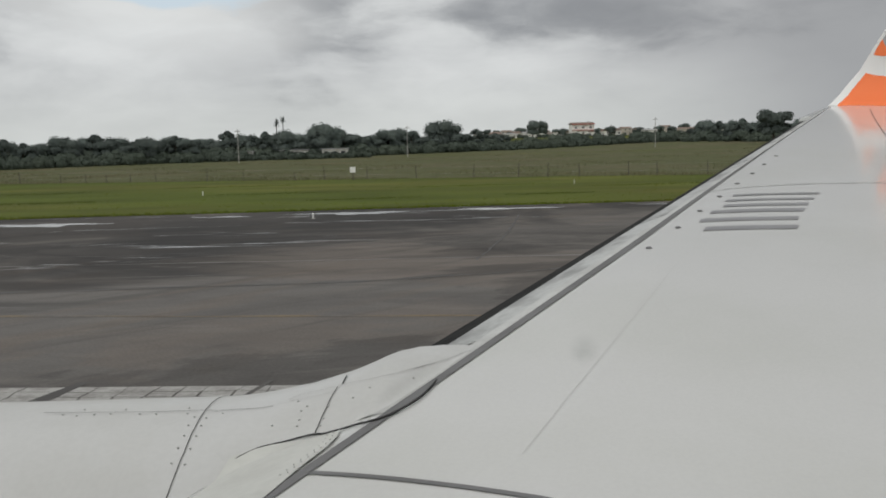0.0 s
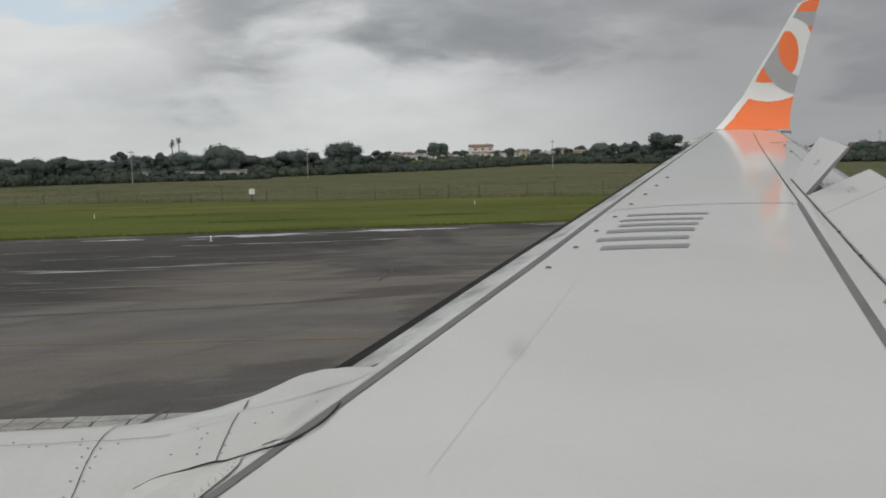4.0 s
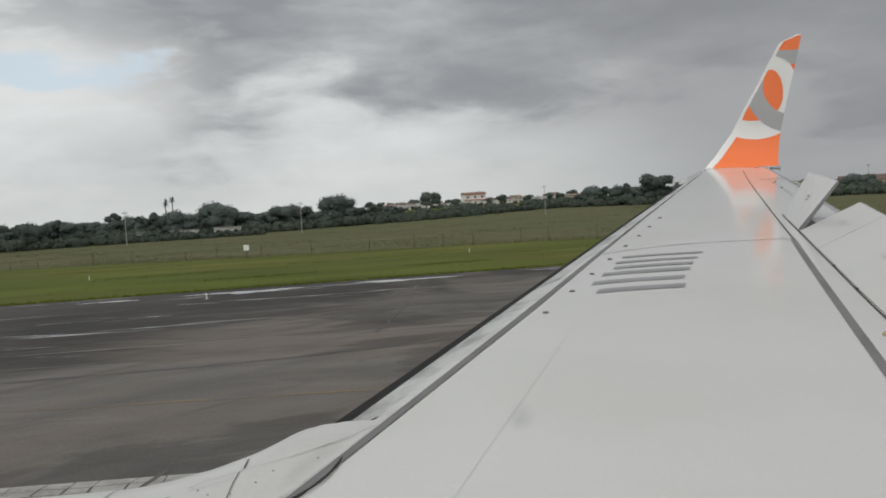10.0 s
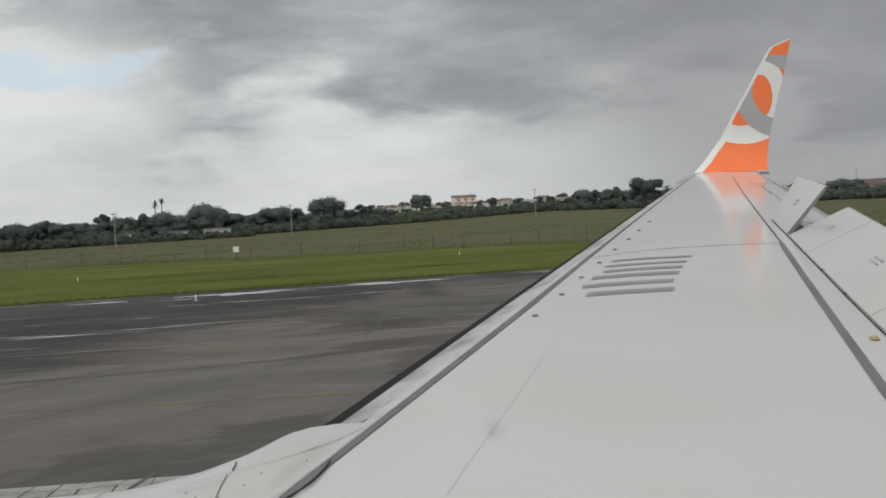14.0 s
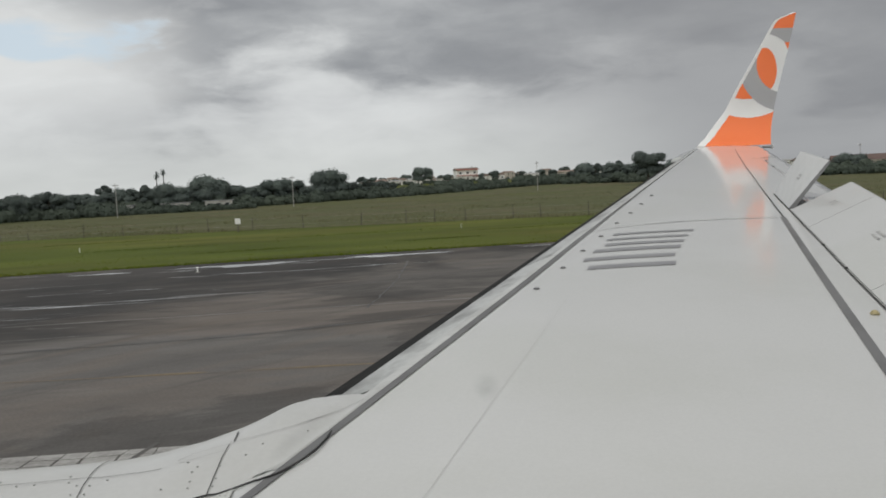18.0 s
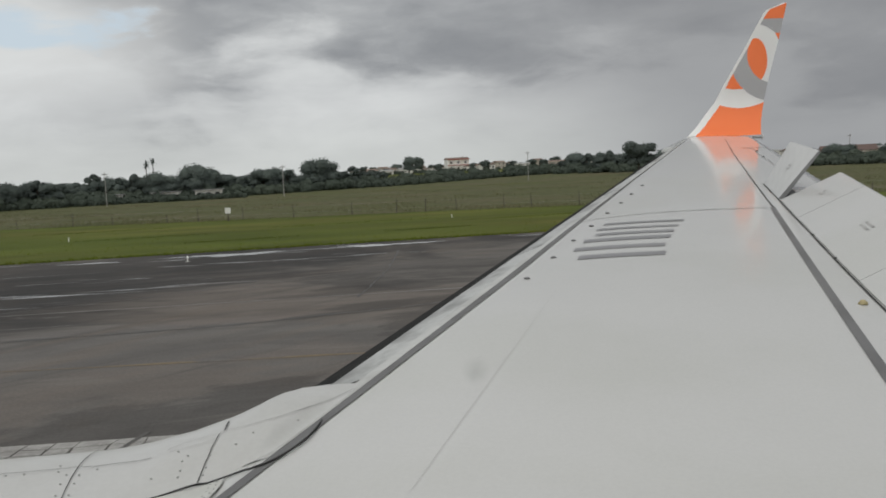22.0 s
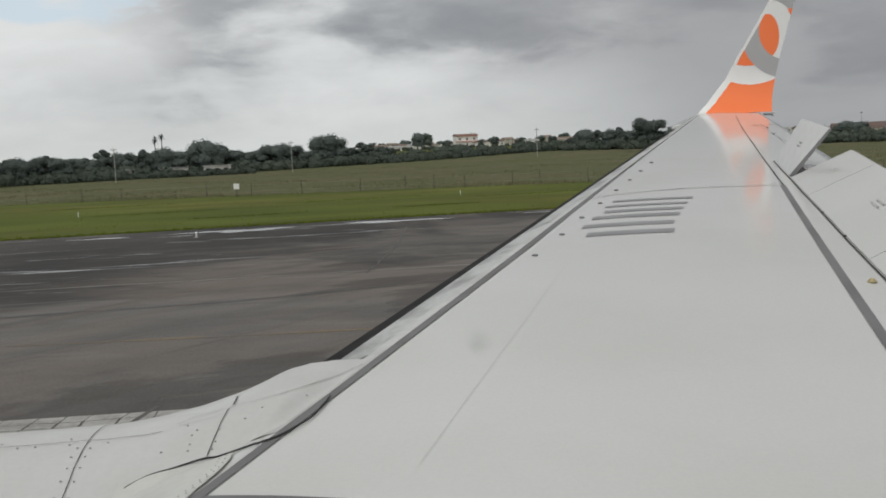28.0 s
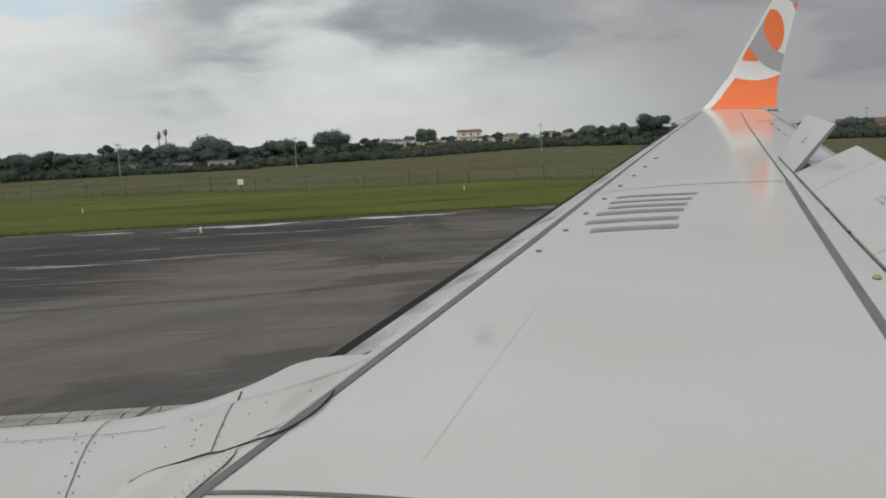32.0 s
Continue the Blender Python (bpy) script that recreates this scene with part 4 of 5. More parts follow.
nacelle_inv = nacelle.matrix_basis.inverted()
cowl_line("cowl_seam", [(-1.160, 2.72), (-1.162, 2.80), (-1.164, 2.88), (-1.166, 2.97), (-1.164, 3.057), (-1.164, 3.091), (-1.165, 3.128), (-1.165, 3.159), (-1.166, 3.193), (-1.169, 3.242), (-1.173, 3.294), (-1.175, 3.351), (-1.18, 3.416), (-1.181, 3.464), (-1.185, 3.516), (-1.186, 3.553), (-1.188, 3.594), (-1.190, 3.66), (-1.191, 3.73), (-1.192, 3.80)], 0.0036, SEAM, 0.004)
cowl_line("cowl_seam", [(-0.685, 3.23), (-0.679, 3.272), (-0.674, 3.318), (-0.667, 3.377), (-0.662, 3.446), (-0.656, 3.491), (-0.651, 3.545)], 0.0040, SEAM, 0.004)
cowl_line("cowl_seam", [(-0.635, 3.562), (-0.634, 3.594), (-0.634, 3.63), (-0.635, 3.675)], 0.0062, SEAM, 0.005)
cowl_line("cowl_seam", [(-1.866, 3.521), (-1.631, 3.507), (-1.397, 3.492), (-1.171, 3.496), (-1.056, 3.49), (-0.939, 3.473), (-0.901, 3.475)], 0.003, SEAM, 0.004)
cowl_line("cowl_seam", [(-0.847, 3.518), (-0.823, 3.538), (-0.798, 3.556), (-0.763, 3.555), (-0.728, 3.554), (-0.694, 3.552), (-0.658, 3.549)], 0.0034, RIVET_GREY, 0.004)
cowl_line("ridge_seam", [(-0.653, 3.557), (-0.612, 3.55), (-0.571, 3.541), (-0.53, 3.531), (-0.489, 3.523), (-0.45, 3.522), (-0.425, 3.54), (-0.4, 3.564), (-0.375, 3.586), (-0.35, 3.611), (-0.325, 3.642), (-0.305, 3.672), (-0.283, 3.701), (-0.262, 3.731), (-0.24, 3.763), (-0.217, 3.793), (-0.2, 3.821), (-0.183, 3.847), (-0.165, 3.873), (-0.147, 3.895), (-0.128, 3.919)], 0.003, RIVET_GREY, 0.005)
cowl_line("cowl_seam", [(-0.836, 3.495), (-0.809, 3.498), (-0.781, 3.498), (-0.754, 3.499), (-0.726, 3.498), (-0.695, 3.496), (-0.665, 3.495)], 0.003, RIVET_GREY, 0.004)
cowl_line("cowl_seam", [(-1.023, 3.708), (-0.954, 3.674), (-0.885, 3.634), (-0.821, 3.61), (-0.757, 3.581)], 0.002, FAINT_SEAM, 0.004)
def smooth_path(pts, n):
    """A curve through plan points, rounded between them."""
    out = []
    for i in range(len(pts) - 1):
        p0, p1, p2, p3 = (Vector(pts[max(0, min(len(pts) - 1, q))]) for q in (i - 1, i, i + 1, i + 2))
        for k in range(n):
            t = k / n
            out.append(0.5 * (2 * p1 + (p2 - p0) * t + (2 * p0 - 5 * p1 + 4 * p2 - p3) * t * t + (3 * p1 - p0 - 3 * p2 + p3) * t ** 3))
    return out + [Vector(pts[-1])]


# the sealed joint where cowling and fairing meet the wing root
joint = smooth_path(((-0.985, 3.130), (-0.960, 3.146), (-0.893, 3.187), (-0.836, 3.203), (-0.766, 3.215), (-0.68, 3.219), (-0.584, 3.190), (-0.50, 3.172), (-0.461, 3.180), (-0.41, 3.216), (-0.345, 3.300), (-0.305, 3.370), (-0.267, 3.490), (-0.252, 3.568)), 8)
rings = []
for i, p in enumerate(joint):
    a, b = joint[max(0, i - 1)], joint[min(len(joint) - 1, i + 1)]
    d = (b - a).normalized()
    r = lerp_table(i / len(joint), ((0.0, 0.001), (0.12, 0.0026), (0.5, 0.0040), (0.9, 0.0046), (1.0, 0.002)))
    rings.append([(p.x - d.y * r * math.cos(q), p.y + d.x * r * math.cos(q), cowl_z(p.x, p.y) + 0.006 + r * math.sin(q)) for q in [math.pi / 4 * m for m in range(8)]])
apart("wing_joint", grid_mesh(rings, closed=True), SEAM, nacelle, "dark sealant bead along the wing root joint", True)
cowl_line("doubler_edge", [(-0.58, 3.167), (-0.577, 3.118), (-0.573, 3.07), (-0.579, 3.024), (-0.587, 2.99), (-0.602, 2.951), (-0.617, 2.914), (-0.633, 2.876), (-0.648, 2.839), (-0.662, 2.801), (-0.674, 2.764)], 0.0020, RIVET_GREY, 0.012)
RIVET_SPOTS = ((-1.206, 3.428), (-1.157, 3.422), (-1.206, 3.356), (-1.156, 3.355), (-1.198, 3.28), (-1.152, 3.28), (-1.197, 3.205), (-1.15, 3.202), (-1.195, 3.125), (-1.145, 3.121), (-1.771, 3.491), (-1.709, 3.478), (-1.638, 3.483), (-1.572, 3.488), (-1.446, 3.474), (-1.378, 3.472), (-1.247, 3.465), (-1.709, 3.553), (-1.528, 3.536), (-1.262, 3.531), (-1.102, 3.461), (-0.801, 3.482), (-0.753, 3.422), (-0.769, 3.392), (-0.765, 3.33), (-0.766, 3.292), (-0.661, 3.38), (-0.665, 3.306), (-0.671, 3.266), (-0.507, 3.45), (-0.568, 3.406), (-0.868, 3.316), (-0.344, 3.559))


def rivet_mesh():
    bm = bmesh.new()
    bmesh.ops.create_cone(bm, cap_ends=True, segments=8, radius1=0.0046, radius2=0.0036, depth=0.003)
    return mesh_of("rivet", bm, RIVET_GREY)


RIVET = rivet_mesh()
for x, y in RIVET_SPOTS:
    share("rivet", RIVET, nacelle, Matrix.Translation((x, y, cowl_z(x, y) + 0.003)))
# the riveted doubler behind the joint: two rows along its curved edge
DOUBLER = ((-0.58, 3.167), (-0.573, 3.07), (-0.587, 2.99), (-0.617, 2.914), (-0.648, 2.839), (-0.674, 2.764))
for off in (0.020, 0.044):
    for (xa, ya), (xb, yb) in zip(DOUBLER, DOUBLER[1:]):
        for k in (0.15, 0.65):
            x, y = xa + (xb - xa) * k - off, ya + (yb - ya) * k - 0.2 * off
            share("rivet", RIVET, nacelle, Matrix.Translation((x, y, cowl_z(x, y) + 0.011)) @ Matrix.Diagonal((0.7, 0.7, 0.7, 1)))
# cream skin panel between the joint and the doubler's edge
rows = []
for i in range(25):
    k = i / 14
    q = k * (len(DOUBLER) - 1)
    j = min(len(DOUBLER) - 2, int(q))
    bx, by = (DOUBLER[j][n] + (DOUBLER[j + 1][n] - DOUBLER[j][n]) * (q - j) for n in (0, 1))
    ax, ay = -0.985 - 0.10 * k, 3.145 - 0.42 * k
    row = []
    for m in range(25):
        s = m / 24
        x, y = ax + (bx - ax) * s, ay + (by - ay) * s + 0.055 * max(0.0, 1 - k) * math.sin(math.pi * s) * (1 - 0.3 * s)
        row.append((x, y, cowl_z(x, y) + 0.008 + 0.010 * math.sin(math.pi * min(1, k * 2)) * math.sin(math.pi * s)))
    rows.append(row)
apart("root_skin", grid_mesh(rows), CREAM_PAINT, nacelle, "cream riveted skin panel at the wing root", True)


# ---- fuselage, closed round the eye point, and landing gear ----
def build_fuselage():
    cy, cz, r = -1.75, EYE - 0.35, 1.88
    xs = [-9.0, -8.6, -8.0, -7.0, -5.5, -4.0, -2.5, -1.2, -0.16, 0.16, 1.2, 2.5, 4.0, 6.0, 8.0, 10.0, 11.5, 12.5, 13.0]
    degs = list(range(-90, 6, 5)) + [8.0, 12.0, 17.0, 22] + list(range(27, 271, 6))
    degs = [d for d in degs if d < 268]
    outer = []
    for x in xs:
        k = lerp_table(x, ((-9.0, 0.2), (-8.6, 0.45), (-8.0, 0.65), (-7.0, 0.84), (-5.5, 0.97), (-4.0, 1.0), (10.0, 1.0), (11.5, 0.96), (13.0, 0.8)))
        outer.append([(x, cy + r * k * math.cos(radians(d)), cz + r * k * math.sin(radians(d))) for d in degs])
    bm = bmesh.new()
    vs = [[bm.verts.new(p) for p in row] for row in outer]
    n = len(degs)
    for i in range(len(xs) - 1):
        for j in range(n):
            k = (j + 1) % n
            # window opening beside the eye point
            if xs[i] == -0.16 and 4.0 <= degs[j] and degs[k] <= 17.5 and k:
                continue
            bm.faces.new((vs[i][j], vs[i + 1][j], vs[i + 1][k], vs[i][k]))
    bm.faces.new(vs[0])
    bm.faces.new(vs[-1][::-1])
    # unseen belly faces made grey to cut light bounced onto the nacelle
    for f in bm.faces:
        f.material_index = 1 if f.calc_center_median().z < cz - 0.35 else 0
    bmesh.ops.recalc_face_normals(bm, faces=bm.faces)
    ob = apart("fuselage", bm, (WHITE, BELLY_BOUNCE_CUT), None, "white fuselage shell with a window opening, unseen belly greyed to cut bounce", True)
    md = ob.modifiers.new("shell", "SOLIDIFY")
    md.thickness, md.offset = 0.035, -1
    return ob


build_fuselage()


def gear(y):
    x = 3.6
    strut = apart("gear_strut", tube((x, y, 0.5), (x + 0.1, y, 2.75), 0.09, 0.12, 14), STEEL, None, "steel landing gear strut", True)
    for s in (-0.34, 0.34):
        bm = bmesh.new()
        bmesh.ops.create_cone(bm, cap_ends=True, segments=36, radius1=0.52, radius2=0.52, depth=0.34, matrix=pose(x, y + s, 0.525, 90, 0, 0))
        bmesh.ops.bevel(bm, geom=[e for e in bm.edges if len(e.link_faces) == 2 and any(len(f.verts) > 4 for f in e.link_faces)], offset=0.08, segments=3, affect="EDGES")
        t = apart("tyre", bm, RUBBER, strut, "black aircraft tyre", True)
        apart("rim", tube((x, y + s - 0.18, 0.525), (x, y + s + 0.18, 0.525), 0.26, 0.26, 24), STEEL, strut)


gear(1.1)


def window_pane():
    """The cabin window beside the eye, clear but for one greasy smudge."""
    m = bpy.data.materials.new("smudged_clear_acrylic")
    m.use_nodes = True
    N, L = m.node_tree.nodes, m.node_tree.links
    b = N["Principled BSDF"]
    b.inputs["Base Color"].default_value, b.inputs["Roughness"].default_value = (0.33, 0.33, 0.32, 1), 0.9
    tc, ln, mr, mul = N.new("ShaderNodeTexCoord"), N.new("ShaderNodeVectorMath"), N.new("ShaderNodeMapRange"), N.new("ShaderNodeMath")
    no, mx, tr = N.new("ShaderNodeTexNoise"), N.new("ShaderNodeMixShader"), N.new("ShaderNodeBsdfTransparent")
    ln.operation, mr.interpolation_type, mul.operation = "LENGTH", "SMOOTHSTEP", "MULTIPLY"
    L.new(tc.outputs["Object"], ln.inputs[0])
    L.new(ln.outputs["Value"], mr.inputs[0])
    for i, v in enumerate((0.0017, 0.0001, 0.0, 0.30)):
        mr.inputs[i + 1].default_value = v
    L.new(tc.outputs["Object"], no.inputs["Vector"])
    no.inputs["Scale"].default_value = 700
    L.new(mr.outputs[0], mul.inputs[0])
    L.new(no.outputs[0], mul.inputs[1])
    L.new(mul.outputs[0], mx.inputs[0])
    L.new(tr.outputs[0], mx.inputs[1])
    L.new(b.outputs[0], mx.inputs[2])
    L.new(mx.outputs[0], N["Material Output"].inputs["Surface"])
    # the smudge sits at the pane's origin
    o = (0.0087, 0.085, EYE - 0.01925)
    bm = grid_mesh([[(-0.158 - o[0], 0, -0.16), (-0.158 - o[0], 0, 0.19)], [(0.158 - o[0], 0, -0.16), (0.158 - o[0], 0, 0.19)]])
    ob = part("window_pane", bm, m, None, "clear cabin window with a small greasy smudge")
    ob.parent = airliner
    ob.matrix_parent_inverse = airliner.matrix_basis.inverted()
    ob.matrix_basis = pose(*o)
    ob.visible_shadow = False


window_pane()


# ---- grass edge, rough field and fence ----
def tufts(name, places, mat, seed, blades=4):
    """Many grass tufts in one mesh: a few leaning pointed blades each. places: x, y, height, spread."""
    rnd = random.Random(seed)
    verts, faces = [], []
    for x, y, h, w in places:
        z = ground_height(x, y)
        for _ in range(blades):
            a = rnd.uniform(0, 6.283)
            ox, oy = x + rnd.uniform(-w, w), y + rnd.uniform(-w, w)
            bw = h * rnd.uniform(0.10, 0.22)
            dx, dy = math.cos(a) * bw, math.sin(a) * bw
            hh = h * rnd.uniform(0.6, 1.15)
            lx, ly = rnd.uniform(-0.3, 0.3) * hh, rnd.uniform(-0.3, 0.3) * hh
            i = len(verts)
            verts += [(ox - dx, oy - dy, z), (ox + dx, oy + dy, z), (ox + dx * 0.7 + lx * 0.4, oy + dy * 0.7 + ly * 0.4, z + hh * 0.55),
                      (ox - dx * 0.7 + lx * 0.4, oy - dy * 0.7 + ly * 0.4, z + hh * 0.55), (ox + lx, oy + ly, z + hh)]
            faces += [(i, i + 1, i + 2, i + 3), (i + 3, i + 2, i + 4)]
    me = bpy.data.meshes.new(name)
    me.from_pydata(verts, [], faces)
    me.materials.append(mat)
    return new(name, me)


rnd = random.Random(31)
places = []
for i in range(5200):
    x = rnd.uniform(-62, 75)
    places.append((x, pad_edge(x) + abs(rnd.gauss(0, 0.7)) - 0.25, rnd.uniform(0.05, 0.16), 0.15))
ob = tufts("verge_grass", places, BLADE, 5)
tagged(ob, "ragged green grass along the asphalt edge", "grass", kind="stuff")
places = []
for i in range(5000):
    y = 57 + 60 * rnd.random() ** 1.4
    x = rnd.uniform(-0.75 * y - 5, 0.8 * y)
    if y < pad_edge(x) + 0.4:
        continue
    places.append((x, y, rnd.uniform(0.04, 0.11), 0.5))
ob = tufts("lawn_grass", places, BLADE, 6, 3)
tagged(ob, "short uneven green grass tufts beside the runway", "grass", kind="stuff")
# rank dark lawn patches, and the cut turf edge coloured dark for its shade
places = []
for cx, cy, rx, ry in ((-18, 71, 5.5, 0.9), (-2, 77, 7.0, 0.8), (-33, 65, 4.0, 0.8), (13, 73, 6.0, 0.7), (-9, 62.5, 4.0, 0.5), (-42, 78, 7.0, 1.2), (-25, 84, 6.0, 0.9), (4, 64, 3.0, 0.4), (26, 70, 5.0, 0.8)):
    for i in range(260):
        a, q = rnd.uniform(0, 6.283), math.sqrt(rnd.random())
        places.append((cx + rx * q * math.cos(a), cy + ry * q * math.sin(a) + 0.12 * (q * rx * math.cos(a)), rnd.uniform(0.03, 0.09), 0.5))
for i in range(3600):
    x = rnd.uniform(-62, 75)
    places.append((x, pad_edge(x) - 0.05 + rnd.uniform(-0.12, 0.10), rnd.uniform(0.05, 0.12), 0.08))
ob = tufts("rank_grass", places, RANK_EDGE_SHADE, 7)
tagged(ob, "darker rank grass patches, and turf edge coloured dark for its shade", "grass", kind="stuff")


def fence_y(x):
    return 94.5 - 0.20 * (x + 14)


def build_field():
    rows = []
    for j in range(15):
        k = j / 14
        row = []
        for i in range(81):
            x = -200 + 400 * i / 80
            y0 = fence_y(x) + 0.3
            y = y0 + (300 - y0 + 0.15 * abs(x)) * k
            row.append((x, y, ground_height(x, y) + 0.02))
        rows.append(row)
    ob = part("field", grid_mesh(rows), FIELD, smooth=True)
    tagged(ob, "rough unmown brownish green field behind the fence", "field", kind="structure")
    pl = []
    rnd = random.Random(8)
    for i in range(24000):
        k = rnd.random() ** 1.6
        x = rnd.uniform(-120, 120) * (0.7 + 0.6 * k)
        y = fence_y(x) - 1.0 + 1.5 * rnd.random() + k * (222 - fence_y(x))
        pl.append((x, y, rnd.uniform(0.08, 0.28) * (0.75 + 0.35 * math.sin(x * 0.21 + 2 * math.sin(y * 0.13))), 0.7))
    ob = tufts("tall_grass", pl, REED, 9)
    tagged(ob, "tall dry olive grass in the rough field", "grass", kind="stuff")


build_field()


def build_fence():
    f = empty("fence", (-14, fence_y(-14), 0))
    tagged(f, "old wire fence on dark wooden posts", "fence")
    inv = f.matrix_basis.inverted()
    bm = tube((0, 0, -0.1), (0, 0, 1.25), 0.042, 0.036, 7)
    me = mesh_of("post", bm, WOOD_POST)
    rnd = random.Random(4)
    x, tops = -108.0, []
    while x < 108:
        y = fence_y(x) + rnd.uniform(-0.1, 0.1)
        ob = share("post", me, f, inv @ pose(x, y, 0, rnd.uniform(-3, 3), rnd.uniform(-3, 3), rnd.uniform(0, 90)) @ Matrix.Diagonal((1, 1, rnd.uniform(0.6, 1.15), 1)))
        tops.append((x, y))
        x += rnd.uniform(2.6, 6.2)
    for h in (0.45, 1.1):
        bm = bmesh.new()
        for (xa, ya), (xb, yb) in zip(tops, tops[1:]):
            add_tube(bm, (xa, ya - 0.08, h), (xb, yb - 0.08, h), 0.003, 0.003, 4)
        w = part("wire", bm, STEEL, f)
        w.matrix_parent_inverse = inv


build_fence()


def build_sign():
    s = empty("field_sign", (-14.6, 92.6, 0))
    tagged(s, "blank white square board on a short post", "sign")
    part("post", tube((0, 0, 0), (0, 0, 1.0), 0.05, 0.05, 8), WOOD_POST, s)
    part("board", box((0, -0.06, 1.05), (0.56, 0.05, 0.56), 0, 0.012), SIGN_WHITE, s, "white painted board")


build_sign()


def edge_light():
    s = empty("edge_light", (-9.6, 47.0, 0))
    tagged(s, "small white runway edge lamp on a base plate", "runway light", "runway edge lamps")
    bm = bmesh.new()
    bmesh.ops.create_cone(bm, cap_ends=True, segments=16, radius1=0.17, radius2=0.15, depth=0.05, matrix=Matrix.Translation((0, 0, 0.03)))
    part("base_plate", bm, CONCRETE, s)
    part("stem", tube((0, 0, 0.05), (0, 0, 0.26), 0.04, 0.05, 10), SIGN_WHITE, s)
    bm = bmesh.new()
    bmesh.ops.create_uvsphere(bm, u_segments=12, v_segments=8, radius=0.085, matrix=Matrix.Translation((0, 0, 0.32)) @ Matrix.Diagonal((1, 1, 1.2, 1)))
    part("globe", bm, LENS, s, "clear glass lamp globe", True)
    s.scale = (0.7, 0.7, 0.7)
    return s


light = edge_light()
for x in (-40, 22, 52, 82, 112, 142):
    copy_thing(light, pose(x, min(pad_edge(x) - 3.0, 47.0), 0))


def marker(x, y):
    s = empty("grass_marker", (x, y, 0))
    tagged(s, "thin white marker stake in the grass", "marker", "white stakes in the grass")
    part("stake", box((0, 0, 0.15), (0.05, 0.04, 0.30), 0, 0.01), SIGN_WHITE, s)
    part("cap", box((0, 0, 0.32), (0.07, 0.06, 0.04), 0, 0.01), SIGN_WHITE, s)


for x, y in ((-23.1, 70.5), (6.5, 76.0)):
    marker(x, y)


# ---- trees ----
def leaf_crown(lobes, per, size, seed, mat=None, centred=True):
    """A crown: small dark inner masses, and many loose leaf clumps round them that hide them."""
    rnd = random.Random(seed)
    verts, faces = [], []
    mid = Vector((0, 0, 0))
    if centred:
        for lb in lobes:
            mid += Vector(lb[:3]) / len(lobes)
        mid.z *= 0.8
    for (cx, cy, cz, rx, ry, rz) in lobes:
        # inner mass, 8 x 4, dented
        base = len(verts)
        ph = rnd.uniform(0, 6)
        for i in range(1, 5):
            th = math.pi * i / 5
            for j in range(8):
                a = 2 * math.pi * j / 8
                k = 0.80 + 0.08 * math.sin(3 * a + ph + i) + rnd.uniform(-0.08, 0.08)
                verts.append((cx + rx * k * math.sin(th) * math.cos(a), cy + ry * k * math.sin(th) * math.sin(a), cz + rz * k * math.cos(th)))
        for i in range(3):
            for j in range(8):
                q = (j + 1) % 8
                faces.append((base + i * 8 + j, base + i * 8 + q, base + (i + 1) * 8 + q, base + (i + 1) * 8 + j))
        faces.append(tuple(base + j for j in range(8)))
        faces.append(tuple(base + 24 + j for j in range(7, -1, -1)))
        for _ in range(per):
            z = rnd.uniform(-0.7, 1.0)
            a = rnd.uniform(0, 6.283)
            q = math.sqrt(max(0.0, 1 - z * z))
            k = min(1.15, max(0.7, rnd.gauss(0.93, 0.08)))
            c = Vector((cx + rx * k * q * math.cos(a), cy + ry * k * q * math.sin(a), cz + rz * k * z))
            s = size * rnd.uniform(0.45, 1.35)
            # clumps face outwards from the whole crown more than from their own lobe
            out = Vector((q * math.cos(a), q * math.sin(a), z + 0.2))
            if centred:
                out = out * 0.45 + (c - mid).normalized() * 0.55
            out = (out + Vector((rnd.uniform(-0.6, 0.6), rnd.uniform(-0.6, 0.6), rnd.uniform(-0.5, 0.6)))).normalized()
            w = out.orthogonal().normalized()
            u = (w * math.cos(k * 40) + out.cross(w) * math.sin(k * 40)) * s
            v = out.cross(u) * rnd.uniform(0.45, 0.8)
            i = len(verts)
            verts += [tuple(c - u), tuple(c + v), tuple(c + u), tuple(c - v)]
            faces.append((i, i + 1, i + 2, i + 3))
    me = bpy.data.meshes.new("crown")
    me.from_pydata(verts, [], faces)
    me.materials.append(mat or LEAF)
    return me


